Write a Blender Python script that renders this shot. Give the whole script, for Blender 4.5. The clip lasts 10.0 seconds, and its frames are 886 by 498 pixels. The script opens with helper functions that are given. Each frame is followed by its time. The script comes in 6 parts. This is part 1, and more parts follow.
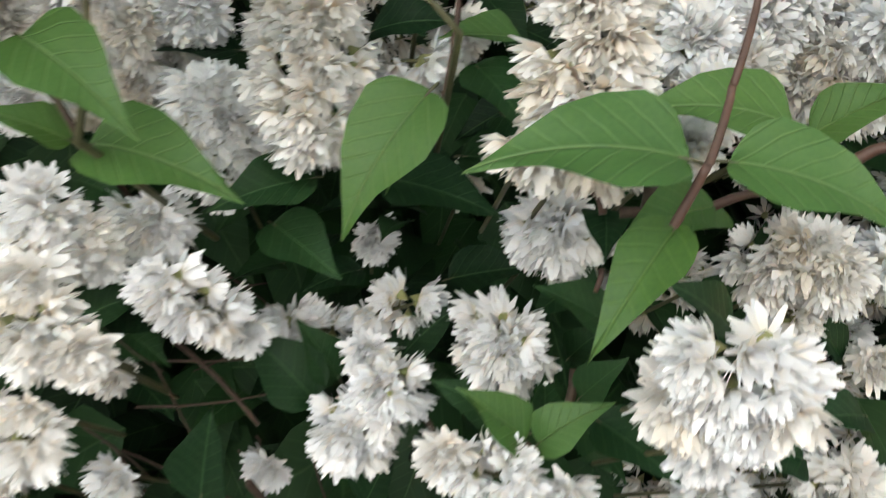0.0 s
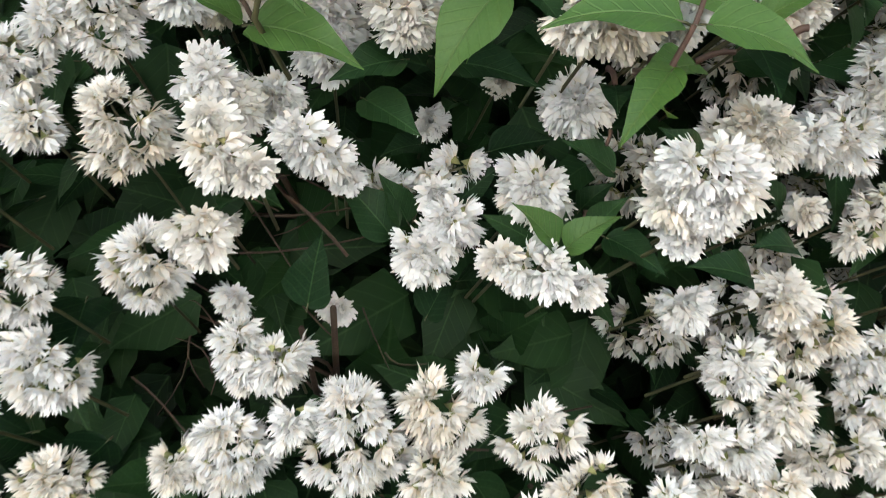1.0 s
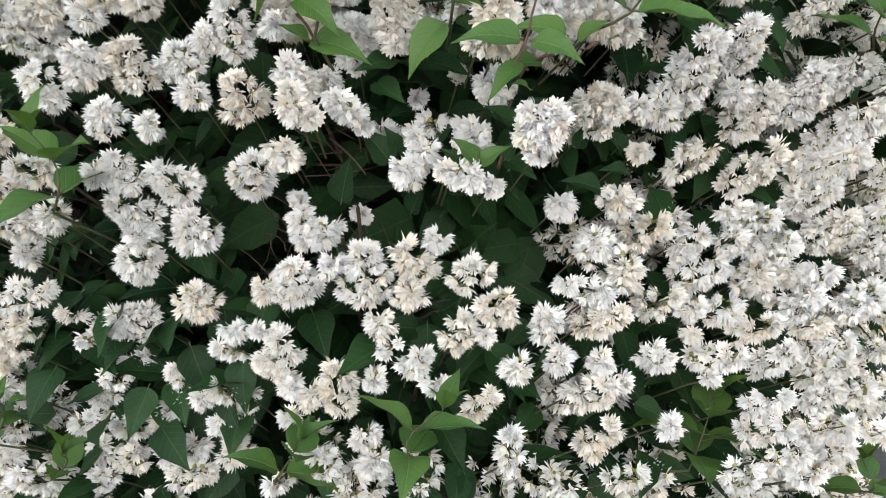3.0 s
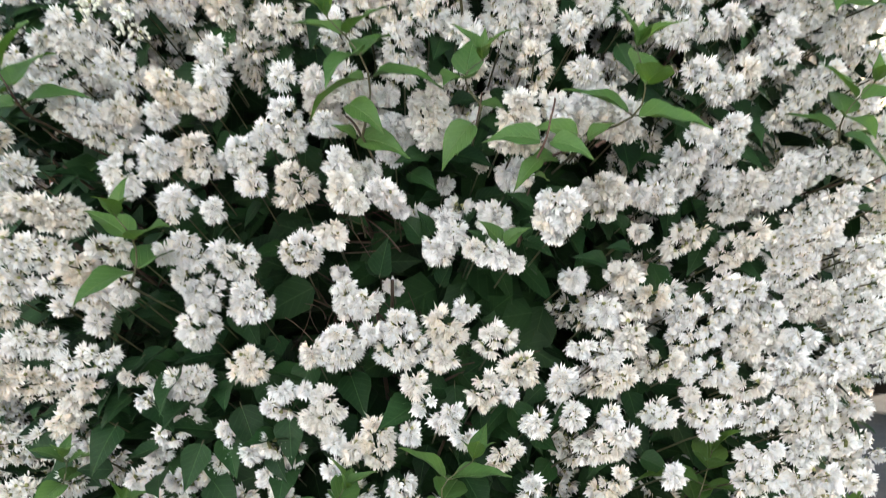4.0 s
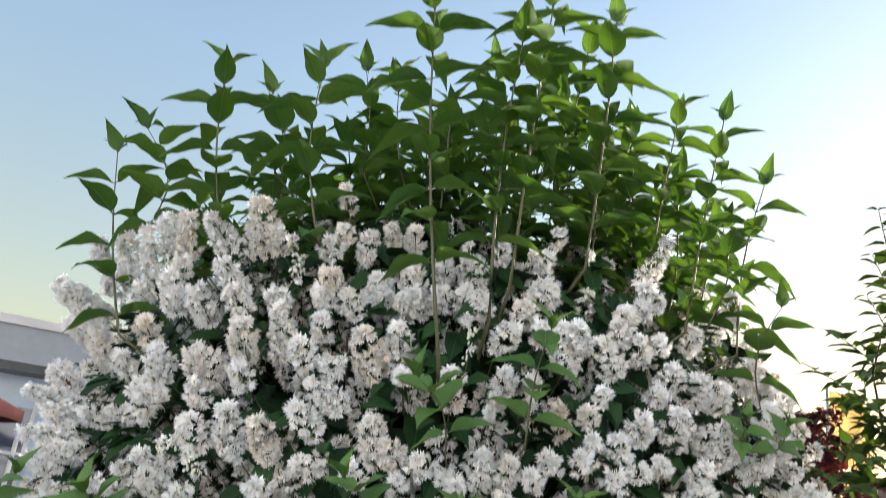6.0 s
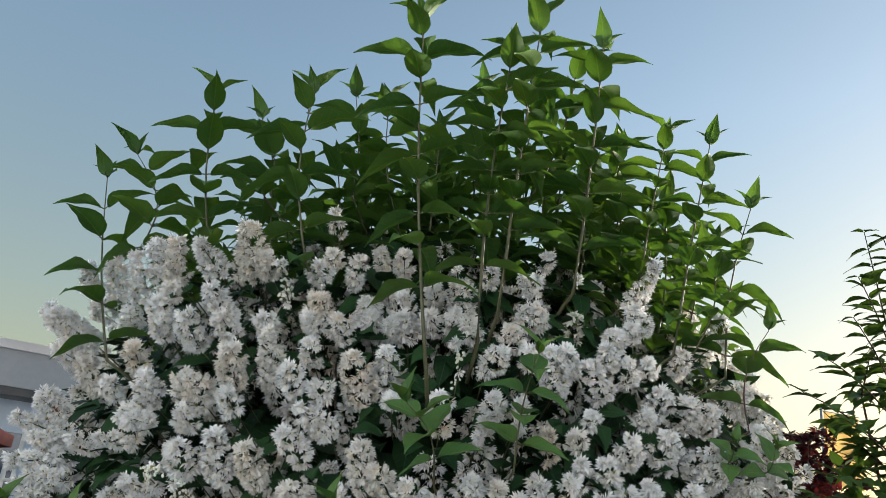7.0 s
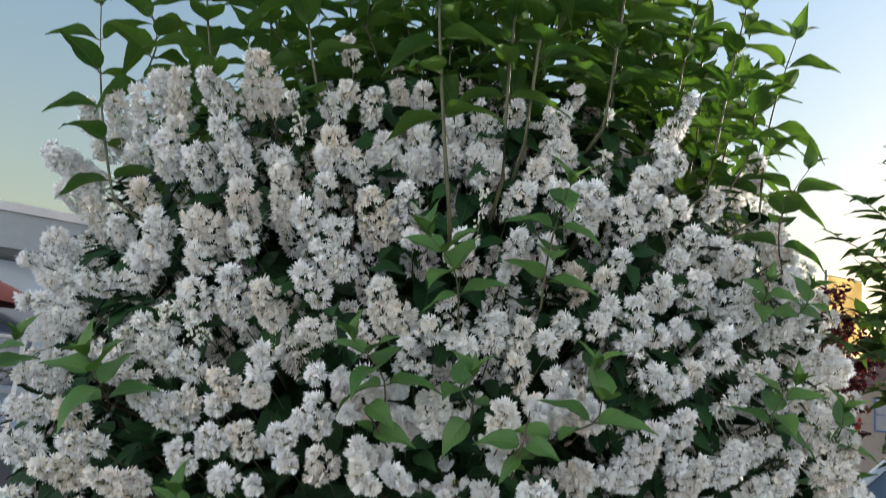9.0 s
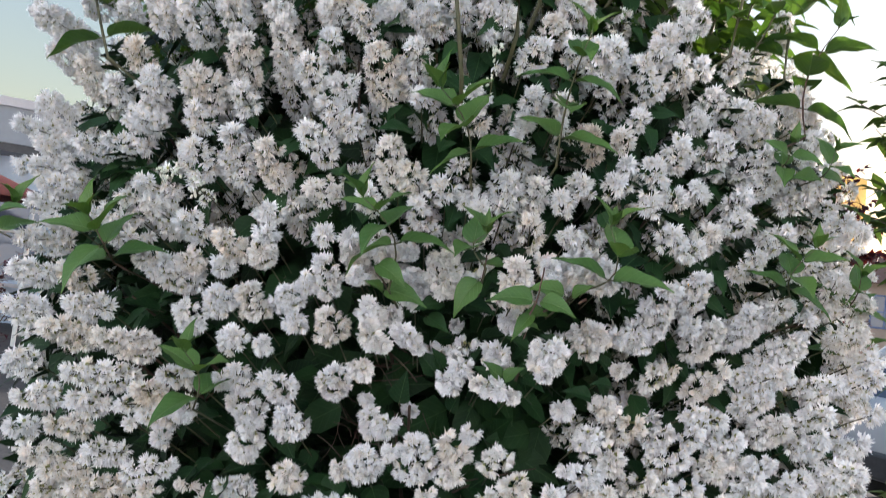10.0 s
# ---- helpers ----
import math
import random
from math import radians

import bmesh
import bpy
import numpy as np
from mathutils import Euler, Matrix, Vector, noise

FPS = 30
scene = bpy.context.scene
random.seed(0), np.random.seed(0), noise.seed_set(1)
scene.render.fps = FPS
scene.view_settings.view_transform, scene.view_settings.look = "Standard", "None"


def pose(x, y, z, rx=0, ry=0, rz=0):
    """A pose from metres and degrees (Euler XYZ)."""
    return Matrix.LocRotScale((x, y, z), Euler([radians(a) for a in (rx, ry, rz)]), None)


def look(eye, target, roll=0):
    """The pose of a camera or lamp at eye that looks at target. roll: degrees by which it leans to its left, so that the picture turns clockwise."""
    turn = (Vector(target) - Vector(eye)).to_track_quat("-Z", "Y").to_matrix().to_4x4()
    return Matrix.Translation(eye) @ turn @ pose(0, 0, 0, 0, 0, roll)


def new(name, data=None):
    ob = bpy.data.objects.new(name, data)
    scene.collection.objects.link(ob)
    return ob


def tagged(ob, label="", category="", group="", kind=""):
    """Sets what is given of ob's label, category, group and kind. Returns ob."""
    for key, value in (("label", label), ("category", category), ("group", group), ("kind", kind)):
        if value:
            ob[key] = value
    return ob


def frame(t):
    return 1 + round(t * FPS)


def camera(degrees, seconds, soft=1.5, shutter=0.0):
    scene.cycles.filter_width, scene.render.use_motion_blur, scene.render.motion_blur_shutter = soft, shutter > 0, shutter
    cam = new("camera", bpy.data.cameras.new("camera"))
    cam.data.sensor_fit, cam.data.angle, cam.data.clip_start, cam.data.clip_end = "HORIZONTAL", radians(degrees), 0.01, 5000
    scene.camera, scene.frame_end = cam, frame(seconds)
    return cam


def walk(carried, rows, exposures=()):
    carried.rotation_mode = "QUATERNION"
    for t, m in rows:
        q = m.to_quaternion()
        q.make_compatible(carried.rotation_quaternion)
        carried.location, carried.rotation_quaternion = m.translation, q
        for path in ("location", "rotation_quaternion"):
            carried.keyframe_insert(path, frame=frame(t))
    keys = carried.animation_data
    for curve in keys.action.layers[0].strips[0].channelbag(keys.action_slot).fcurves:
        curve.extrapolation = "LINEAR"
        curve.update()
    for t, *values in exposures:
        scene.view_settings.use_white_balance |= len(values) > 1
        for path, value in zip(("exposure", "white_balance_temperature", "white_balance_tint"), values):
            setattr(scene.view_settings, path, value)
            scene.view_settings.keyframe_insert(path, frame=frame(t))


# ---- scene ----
cam = camera(58.1, 10.0, soft=0.75, shutter=0.45)
PATH = [
    (0, (0.027, 0.056, 1.327), (-0.125, 2.04, 1.126), 3.8),
    (0.5, (-0.004, -0.011, 1.301), (-0.112, 1.971, 1.062), 4.1),
    (1, (-0.011, -0.082, 1.273), (-0.066, 1.9, 1.01), 4.6),
    (1.5, (0.026, -0.145, 1.258), (-0.068, 1.835, 0.993), 5.2),
    (2, (0.073, -0.27, 1.23), (-0.084, 1.703, 0.938), 5.5),
    (3.3, (0.102, -0.485, 1.232), (-0.111, 1.492, 1.02), 5.2),
    (3.5, (0.095, -0.504, 1.237), (-0.114, 1.477, 1.056), 5.1),
    (4, (0.07, -0.577, 1.239), (-0.133, 1.411, 1.169), 5.1),
    (4.5, (0.077, -0.668, 1.278), (-0.153, 1.317, 1.371), 5.3),
    (5, (0.12, -0.759, 1.323), (-0.144, 1.201, 1.622), 5.8),
    (5.5, (0.127, -0.848, 1.366), (-0.169, 1.064, 1.874), 6.4),
    (6, (0.127, -0.907, 1.395), (-0.17, 0.957, 2.056), 6.8),
    (6.2, (0.128, -0.918, 1.4), (-0.168, 0.931, 2.104), 6.8),
    (7.3, (0.138, -0.912, 1.4), (-0.144, 0.936, 2.112), 6.4),
    (7.5, (0.135, -0.911, 1.4), (-0.146, 0.946, 2.088), 6.3),
    (8, (0.13, -0.896, 1.389), (-0.154, 0.984, 2.009), 6.2),
    (8.5, (0.118, -0.857, 1.379), (-0.169, 1.054, 1.894), 6.3),
    (9, (0.105, -0.825, 1.367), (-0.176, 1.116, 1.761), 6.3),
    (9.5, (0.098, -0.797, 1.336), (-0.172, 1.168, 1.593), 6.3),
    (10, (0.091, -0.778, 1.312), (-0.172, 1.199, 1.457), 6.3),
]
EXPOSURES = [(0, 2.04, 6740, 7.5), (1.5, 2.13, 6780, 8.5), (2.5, 2.16, 6720, 9.5), (4, 2.19, 6600, 9.5), (5, 2.2, 6620, 13.5), (5.5, 2.08, 6560, 14), (6.2, 1.62, 6380, 11), (7.3, 1.08, 6200, 7.5), (8.5, 1.18, 6100, 7.5), (9.0, 1.28, 6100, 8.5), (9.5, 1.55, 6130, 13), (10, 1.66, 6160, 16)]
walk(cam, [(t, look(eye, target, roll)) for t, eye, target, roll in PATH], EXPOSURES)

# ---- world and sun: low evening sun behind the shrub, to the right of it ----
SUN_AZ, SUN_EL = 50.0, 5.0          # degrees clockwise from +y; degrees above the horizon
world = bpy.data.worlds.new("evening_sky")
scene.world = world
world.use_nodes = True
wn = world.node_tree.nodes
sky = wn.new("ShaderNodeTexSky")
sky.sky_type, sky.sun_disc = "NISHITA", False
sky.sun_elevation, sky.sun_rotation = radians(SUN_EL), radians(SUN_AZ)
sky.air_density, sky.dust_density, sky.ozone_density = 1.0, 1.3, 1.6
wn["Background"].inputs["Strength"].default_value = 0.19
haze = wn.new("ShaderNodeHueSaturation")            # thin evening haze pales the colours
haze.inputs["Saturation"].default_value = 0.86
world.node_tree.links.new(sky.outputs[0], haze.inputs["Color"])
ways = wn.new("ShaderNodeTexCoord")                  # dust low over the horizon dims and warms the sky there, all round
parts = wn.new("ShaderNodeSeparateXYZ")
low_air = wn.new("ShaderNodeValToRGB")
low_air.color_ramp.elements[0].position, low_air.color_ramp.elements[0].color = 0.0, (0.82, 0.57, 0.35, 1)
low_air.color_ramp.elements[1].position, low_air.color_ramp.elements[1].color = 0.52, (1.0, 0.99, 0.97, 1)
low_air.color_ramp.elements.new(0.22).color = (0.90, 0.765, 0.60, 1)
dim = wn.new("ShaderNodeMix")
dim.data_type, dim.blend_type = "RGBA", "MULTIPLY"
dim.inputs[0].default_value = 1.0
for a, b in ((ways.outputs["Generated"], parts.inputs[0]), (parts.outputs[2], low_air.inputs[0]), (haze.outputs[0], dim.inputs[6]), (low_air.outputs[0], dim.inputs[7]), (dim.outputs[2], wn["Background"].inputs["Color"])):
    world.node_tree.links.new(a, b)
sun = new("sun", bpy.data.lights.new("sun", "SUN"))
sun.data.energy, sun.data.angle, sun.data.color = 5.0, radians(0.8), (1.0, 0.91, 0.80)
_az, _el = radians(SUN_AZ), radians(SUN_EL)
sun.matrix_world = look(Vector((math.sin(_az) * math.cos(_el), math.cos(_az) * math.cos(_el), math.sin(_el))) * 30, (0, 0, 0))


# ---- materials ----
def material(name, rough=0.6):
    m = bpy.data.materials.new(name)
    m.use_nodes = True
    nodes, links = m.node_tree.nodes, m.node_tree.links
    bsdf = nodes["Principled BSDF"]
    bsdf.inputs["Roughness"].default_value = rough
    return m, nodes, links, bsdf


def ramp(nodes, stops):
    r = nodes.new("ShaderNodeValToRGB")
    while len(r.color_ramp.elements) < len(stops):
        r.color_ramp.elements.new(0.5)
    for e, (p, c) in zip(r.color_ramp.elements, stops):
        e.position, e.color = p, (*c, 1)
    return r


def noise_node(nodes, links, scale, detail=4, coords="Object"):
    tc = nodes.new("ShaderNodeTexCoord")
    n = nodes.new("ShaderNodeTexNoise")
    n.inputs["Scale"].default_value, n.inputs["Detail"].default_value = scale, detail
    links.new(tc.outputs[coords], n.inputs["Vector"])
    return n


def see_through(m, nodes, links, bsdf, amount, tint=None, colour=None):
    """Lets some light pass, as petals and leaves do."""
    tr = nodes.new("ShaderNodeBsdfTranslucent")
    mix = nodes.new("ShaderNodeMixShader")
    mix.inputs[0].default_value = amount
    if colour is not None:
        if tint:
            mul = nodes.new("ShaderNodeMix")
            mul.data_type, mul.blend_type = "RGBA", "MULTIPLY"
            mul.inputs[0].default_value = 1
            links.new(colour, mul.inputs[6])
            mul.inputs[7].default_value = (*tint, 1)
            colour = mul.outputs[2]
        links.new(colour, tr.inputs["Color"])
    links.new(bsdf.outputs[0], mix.inputs[1])
    links.new(tr.outputs[0], mix.inputs[2])
    links.new(mix.outputs[0], nodes["Material Output"].inputs["Surface"])


def petal_material(name, tip, base):
    """Petal: base colour near the calyx, with the crevices' peach shade put into it, tip colour towards the end, each
    petal a little different.
    """
    m, n, l, b = material(name, 0.5)
    uv = n.new("ShaderNodeUVMap")
    sep = n.new("ShaderNodeSeparateXYZ")
    l.new(uv.outputs[0], sep.inputs[0])
    r = ramp(n, [(0.0, base), (0.62, tip)])
    geo = n.new("ShaderNodeNewGeometry")
    sub = n.new("ShaderNodeMath")
    sub.operation, sub.inputs[1].default_value, sub.inputs[2].default_value = "MULTIPLY_ADD", 0.35, -0.2
    l.new(geo.outputs["Random Per Island"], sub.inputs[0])
    add = n.new("ShaderNodeMath")
    l.new(sep.outputs[1], add.inputs[0])
    l.new(sub.outputs[0], add.inputs[1])
    l.new(add.outputs[0], r.inputs[0])
    info = n.new("ShaderNodeObjectInfo")
    hs = n.new("ShaderNodeHueSaturation")
    val = n.new("ShaderNodeMapRange")
    val.inputs[3].default_value, val.inputs[4].default_value = 0.55, 1.3
    l.new(info.outputs["Random"], val.inputs[0])
    l.new(val.outputs[0], hs.inputs["Saturation"])
    l.new(r.outputs[0], hs.inputs["Color"])
    l.new(hs.outputs[0], b.inputs["Base Color"])
    b.inputs["Specular IOR Level"].default_value = 0.4
    see_through(m, n, l, b, 0.18, (1, 0.97, 0.92), hs.outputs[0])
    return m


def leaf_material(name, dark, light, rib, pass_tint, amount, gloss=0.24, relief=0.35):
    """Leaf: blotchy green, paler midrib and side veins from the leaf's own coordinates."""
    m, n, l, b = material(name, 0.55)
    b.inputs["Specular IOR Level"].default_value = gloss
    uv = n.new("ShaderNodeUVMap")
    sep = n.new("ShaderNodeSeparateXYZ")
    l.new(uv.outputs[0], sep.inputs[0])
    side = n.new("ShaderNodeMath")
    side.operation = "ABSOLUTE"
    l.new(sep.outputs[0], side.inputs[0])
    # side veins run forward from the midrib
    vein = n.new("ShaderNodeMath")
    vein.operation, vein.inputs[1].default_value = "MULTIPLY_ADD", -0.55
    l.new(side.outputs[0], vein.inputs[0])
    l.new(sep.outputs[1], vein.inputs[2])
    freq = n.new("ShaderNodeMath")
    freq.operation, freq.inputs[1].default_value = "MULTIPLY", 46.0
    l.new(vein.outputs[0], freq.inputs[0])
    wave = n.new("ShaderNodeMath")
    wave.operation = "SINE"
    l.new(freq.outputs[0], wave.inputs[0])
    lines = n.new("ShaderNodeMapRange")
    lines.inputs[1].default_value, lines.inputs[2].default_value = 0.8, 1.0
    l.new(wave.outputs[0], lines.inputs[0])
    mid = n.new("ShaderNodeMapRange")
    mid.inputs[1].default_value, mid.inputs[2].default_value = 0.028, 0.0
    l.new(side.outputs[0], mid.inputs[0])
    both = n.new("ShaderNodeMath")
    both.operation, both.inputs[1].default_value = "MULTIPLY_ADD", 0.30
    l.new(lines.outputs[0], both.inputs[0])
    l.new(mid.outputs[0], both.inputs[2])
    nz = noise_node(n, l, 38.0, 3)
    info = n.new("ShaderNodeObjectInfo")
    geo = n.new("ShaderNodeNewGeometry")
    mixr = n.new("ShaderNodeMath")
    mixr.operation = "ADD"
    l.new(info.outputs["Random"], mixr.inputs[0])
    l.new(geo.outputs["Random Per Island"], mixr.inputs[1])
    frac = n.new("ShaderNodeMath")
    frac.operation = "FRACT"
    l.new(mixr.outputs[0], frac.inputs[0])
    avg = n.new("ShaderNodeMix")
    avg.inputs[0].default_value = 0.55
    l.new(nz.outputs[0], avg.inputs[2])
    l.new(frac.outputs[0], avg.inputs[3])
    r = ramp(n, [(0.15, dark), (0.85, light)])
    l.new(avg.outputs[0], r.inputs[0])
    mix = n.new("ShaderNodeMix")
    mix.data_type = "RGBA"
    cl = n.new("ShaderNodeMath")
    cl.operation, cl.inputs[1].default_value = "MULTIPLY", 0.45
    l.new(both.outputs[0], cl.inputs[0])
    l.new(cl.outputs[0], mix.inputs[0])
    l.new(r.outputs[0], mix.inputs[6])
    mix.inputs[7].default_value = (*rib, 1)
    l.new(mix.outputs[2], b.inputs["Base Color"])
    bump = n.new("ShaderNodeBump")
    bump.inputs["Strength"].default_value, bump.inputs["Distance"].default_value = relief, 0.001
    inv = n.new("ShaderNodeMath")
    inv.operation, inv.inputs[1].default_value = "MULTIPLY", -1
    l.new(both.outputs[0], inv.inputs[0])
    l.new(inv.outputs[0], bump.inputs["Height"])
    l.new(bump.outputs[0], b.inputs["Normal"])
    see_through(m, n, l, b, amount, pass_tint, mix.outputs[2])
    return m


def plain_material(name, a, b_, scale, rough=0.7, bump=0.0, metal=0.0, coords="Object"):
    """Two tones mixed by coarse and fine noise."""
    m, n, l, b = material(name, rough)
    n1 = noise_node(n, l, scale, 5, coords)
    n2 = noise_node(n, l, scale * 9, 3, coords)
    av = n.new("ShaderNodeMix")
    av.inputs[0].default_value = 0.45
    l.new(n1.outputs[0], av.inputs[2])
    l.new(n2.outputs[0], av.inputs[3])
    r = ramp(n, [(0.33, a), (0.67, b_)])
    l.new(av.outputs[0], r.inputs[0])
    l.new(r.outputs[0], b.inputs["Base Color"])
    b.inputs["Metallic"].default_value = metal
    if bump:
        bp = n.new("ShaderNodeBump")
        bp.inputs["Strength"].default_value, bp.inputs["Distance"].default_value = 0.6, bump
        l.new(n2.outputs[0], bp.inputs["Height"])
        l.new(bp.outputs[0], b.inputs["Normal"])
    return m


PETAL_WHITE = petal_material("petal_white", (0.875, 0.877, 0.886), (0.86, 0.775, 0.64))
PETAL_CREAM = petal_material("petal_cream", (0.865, 0.845, 0.815), (0.83, 0.715, 0.57))
PETAL_PEACH = petal_material("petal_peach", (0.84, 0.79, 0.72), (0.77, 0.64, 0.48))
PETAL_TAN = petal_material("petal_fading", (0.72, 0.64, 0.54), (0.62, 0.49, 0.36))
BUD = plain_material("flower_bud", (0.58, 0.60, 0.48), (0.68, 0.68, 0.60), 300, 0.7)
CALYX = plain_material("calyx", (0.20, 0.24, 0.08), (0.34, 0.32, 0.14), 200)
# mature green taken nearly black: shade of the gaps is in the colour
LEAF_OLD_SHADED = leaf_material("leaf_mature_shaded", (0.0045, 0.016, 0.0065), (0.021, 0.058, 0.018), (0.05, 0.11, 0.04), (0.8, 1.0, 0.4), 0.07, 0.15)
LEAF_FRESH = leaf_material("leaf_fresh", (0.048, 0.122, 0.030), (0.098, 0.195, 0.048), (0.17, 0.27, 0.10), (1.0, 0.97, 0.36), 0.36, 0.45, 0.8)
LEAF_YOUNG = leaf_material("leaf_young", (0.044, 0.118, 0.027), (0.102, 0.200, 0.042), (0.16, 0.27, 0.09), (1.0, 0.93, 0.30), 0.42, 0.5, 0.7)
BARK = plain_material("bark", (0.034, 0.021, 0.014), (0.075, 0.048, 0.032), 60, 0.85, 0.001)
STALK = plain_material("young_stem", (0.050, 0.048, 0.022), (0.085, 0.085, 0.036), 80, 0.6)
STALK_RED = plain_material("reddish_stem", (0.050, 0.024, 0.017), (0.085, 0.042, 0.028), 80, 0.6)


# ---- mesh helpers ----
class Soup:
    """Collects points, faces, coordinates and material numbers for one mesh."""

    def __init__(self):
        self.v, self.f, self.uv, self.mi = [], [], [], []

    def add(self, verts, faces, uvs=None, mi=0):
        k = len(self.v)
        self.v += [tuple(p) for p in verts]
        self.f += [tuple(k + i for i in f) for f in faces]
        self.uv += uvs if uvs else [(0.0, 0.5)] * len(verts)
        self.mi += [mi] * len(faces)

    def mesh(self, name, mats, smooth=True):
        me = bpy.data.meshes.new(name)
        me.from_pydata(self.v, [], self.f)
        for m in mats:
            me.materials.append(m)
        me.polygons.foreach_set("material_index", self.mi)
        me.polygons.foreach_set("use_smooth", [smooth] * len(self.f))
        layer = me.uv_layers.new(name="UVMap")
        idx = np.empty(len(me.loops), dtype=np.int32)
        me.loops.foreach_get("vertex_index", idx)
        layer.data.foreach_set("uv", np.array(self.uv, dtype=np.float32)[idx].ravel())
        me.update()
        return me


def frame_of(d):
    """Two unit vectors square to d."""
    d = Vector(d).normalized()
    a = d.cross(Vector((0, 0, 1)))
    if a.length < 1e-3:
        a = Vector((1, 0, 0))
    a.normalize()
    return a, d.cross(a).normalized()


def tube(soup, pts, radii, sides=5, mi=0):
    """A tapered round stem along pts."""
    verts, faces = [], []
    n = len(pts)
    for i, p in enumerate(pts):
        d = Vector(pts[min(i + 1, n - 1)]) - Vector(pts[max(i - 1, 0)])
        a, b = frame_of(d)
        for k in range(sides):
            w = 2 * math.pi * k / sides
            verts.append(Vector(p) + (a * math.cos(w) + b * math.sin(w)) * radii[i])
    for i in range(n - 1):
        for k in range(sides):
            q = (k + 1) % sides
            faces.append((i * sides + k, i * sides + q, (i + 1) * sides + q, (i + 1) * sides + k))
    faces.append(tuple(range((n - 1) * sides, n * sides)))
    soup.add(verts, faces, None, mi)


def curve_points(a, b, bow, n):
    """n + 1 points from a to b, bowed aside by the vector bow."""
    a, b, bow = Vector(a), Vector(b), Vector(bow)
    return [a.lerp(b, i / n) + bow * math.sin(math.pi * i / n) for i in range(n + 1)]


def link(name, me, parent=None, matrix=None):
    ob = new(name, me)
    ob.parent = parent
    if matrix is not None:
        ob.matrix_basis = matrix
    return ob


# ---- the shrub's outline ----
AXIS = Vector((-0.185, 1.345, 0))
RING_Z = [0.0, 0.15, 0.45, 0.80, 1.15, 1.50, 1.80, 2.00, 2.15, 2.25]
RING_R = [0.62, 0.82, 0.95, 0.995, 1.00, 0.985, 0.91, 0.77, 0.52, 0.05]


def girth(z):
    return float(np.interp(z, RING_Z, RING_R))


def spot(az, z, inset=0.0):
    """A place on the shrub's skin: degrees round it (0 faces the camera's side, minus is -x), height, depth under the skin."""
    r = girth(z) - inset
    return Vector((AXIS.x + r * math.sin(radians(az)), AXIS.y - r * math.cos(radians(az)), z))


def heading(az, elev):
    """Unit vector that points away from the shrub at az, raised by elev."""
    a, e = radians(az), radians(elev)
    return Vector((math.sin(a) * math.cos(e), -math.cos(a) * math.cos(e), math.sin(e)))


def rise(z):
    """How steeply a panicle at this height stands."""
    return float(np.interp(z, [0.3, 0.9, 1.2, 1.5, 1.8, 2.1], [-12, -2, 8, 38, 62, 78]))


# ---- flowers ----
def floret_arrays(seed, petals, size, fine, slim=1.0, flare=1.14):
    """Points, four-cornered faces, coordinates and material numbers of a double floret that hangs open along +z: whorls of
    tongue-shaped petals like a full skirt (material 0) and a small calyx behind them (material 1)."""
    r = random.Random(seed)
    pts, uvs, faces, mi = [], [], [], []
    for i in range(petals):
        u = i / (petals - 1)
        spread = flare - 0.96 * u ** 1.1 + r.uniform(-0.16, 0.16)
        w = i * 2.39996 + r.uniform(-0.2, 0.2)
        side = Vector((math.cos(w), math.sin(w), 0))
        axis = Vector((0, 0, 1))
        out = axis * math.cos(spread) + side * math.sin(spread)
        up = side * math.cos(spread) - axis * math.sin(spread)
        cross = out.cross(up)
        ln = size * r.uniform(0.80, 1.18) * (1 - 0.12 * u)
        wd = ln * (r.uniform(0.110, 0.150) if fine else r.uniform(0.118, 0.155) * slim)
        curl, tw = up * ln * r.uniform(-0.16, 0.10), up * wd * r.uniform(-0.7, 0.7)
        p0, p1, p2 = out * ln * 0.10, out * ln * 0.62 + up * ln * 0.07, out * ln + curl
        tip = cross * wd * r.uniform(0.22, 0.52)
        k = len(pts)
        if not fine:
            pts += [p0 * 0.5, p1 + cross * wd + tw, p2, p1 - cross * wd - tw]
            uvs += [(0.5, 0.05), (1, 0.6), (0.5, 1), (0, 0.6)]
            faces.append((k, k + 1, k + 2, k + 3))
            mi.append(0)
            continue
        pts += [p0 - cross * wd * 0.45, p0 + cross * wd * 0.45, p1 + cross * wd + tw, p1 - cross * wd - tw, p2 - tip, p2 + tip]
        uvs += [(0, 0.1), (1, 0.1), (1, 0.62), (0, 0.62), (0.4, 1), (0.6, 1)]
        faces += [(k, k + 1, k + 2, k + 3), (k + 3, k + 2, k + 5, k + 4)]
        mi += [0, 0]
    k = len(pts)
    pts += [Vector((0, 0, -0.0045))] + [Vector((0.0029 * math.cos(j * 1.0472), 0.0029 * math.sin(j * 1.0472), 0.001)) for j in range(6)]
    uvs += [(0, 0.5)] * 7
    faces += [(k, k + 1, k + 2, k + 3), (k, k + 3, k + 4, k + 5), (k, k + 5, k + 6, k + 1)]
    mi += [1, 1, 1]
    return np.array([tuple(p) for p in pts]), np.array(faces), np.array(uvs), np.array(mi)


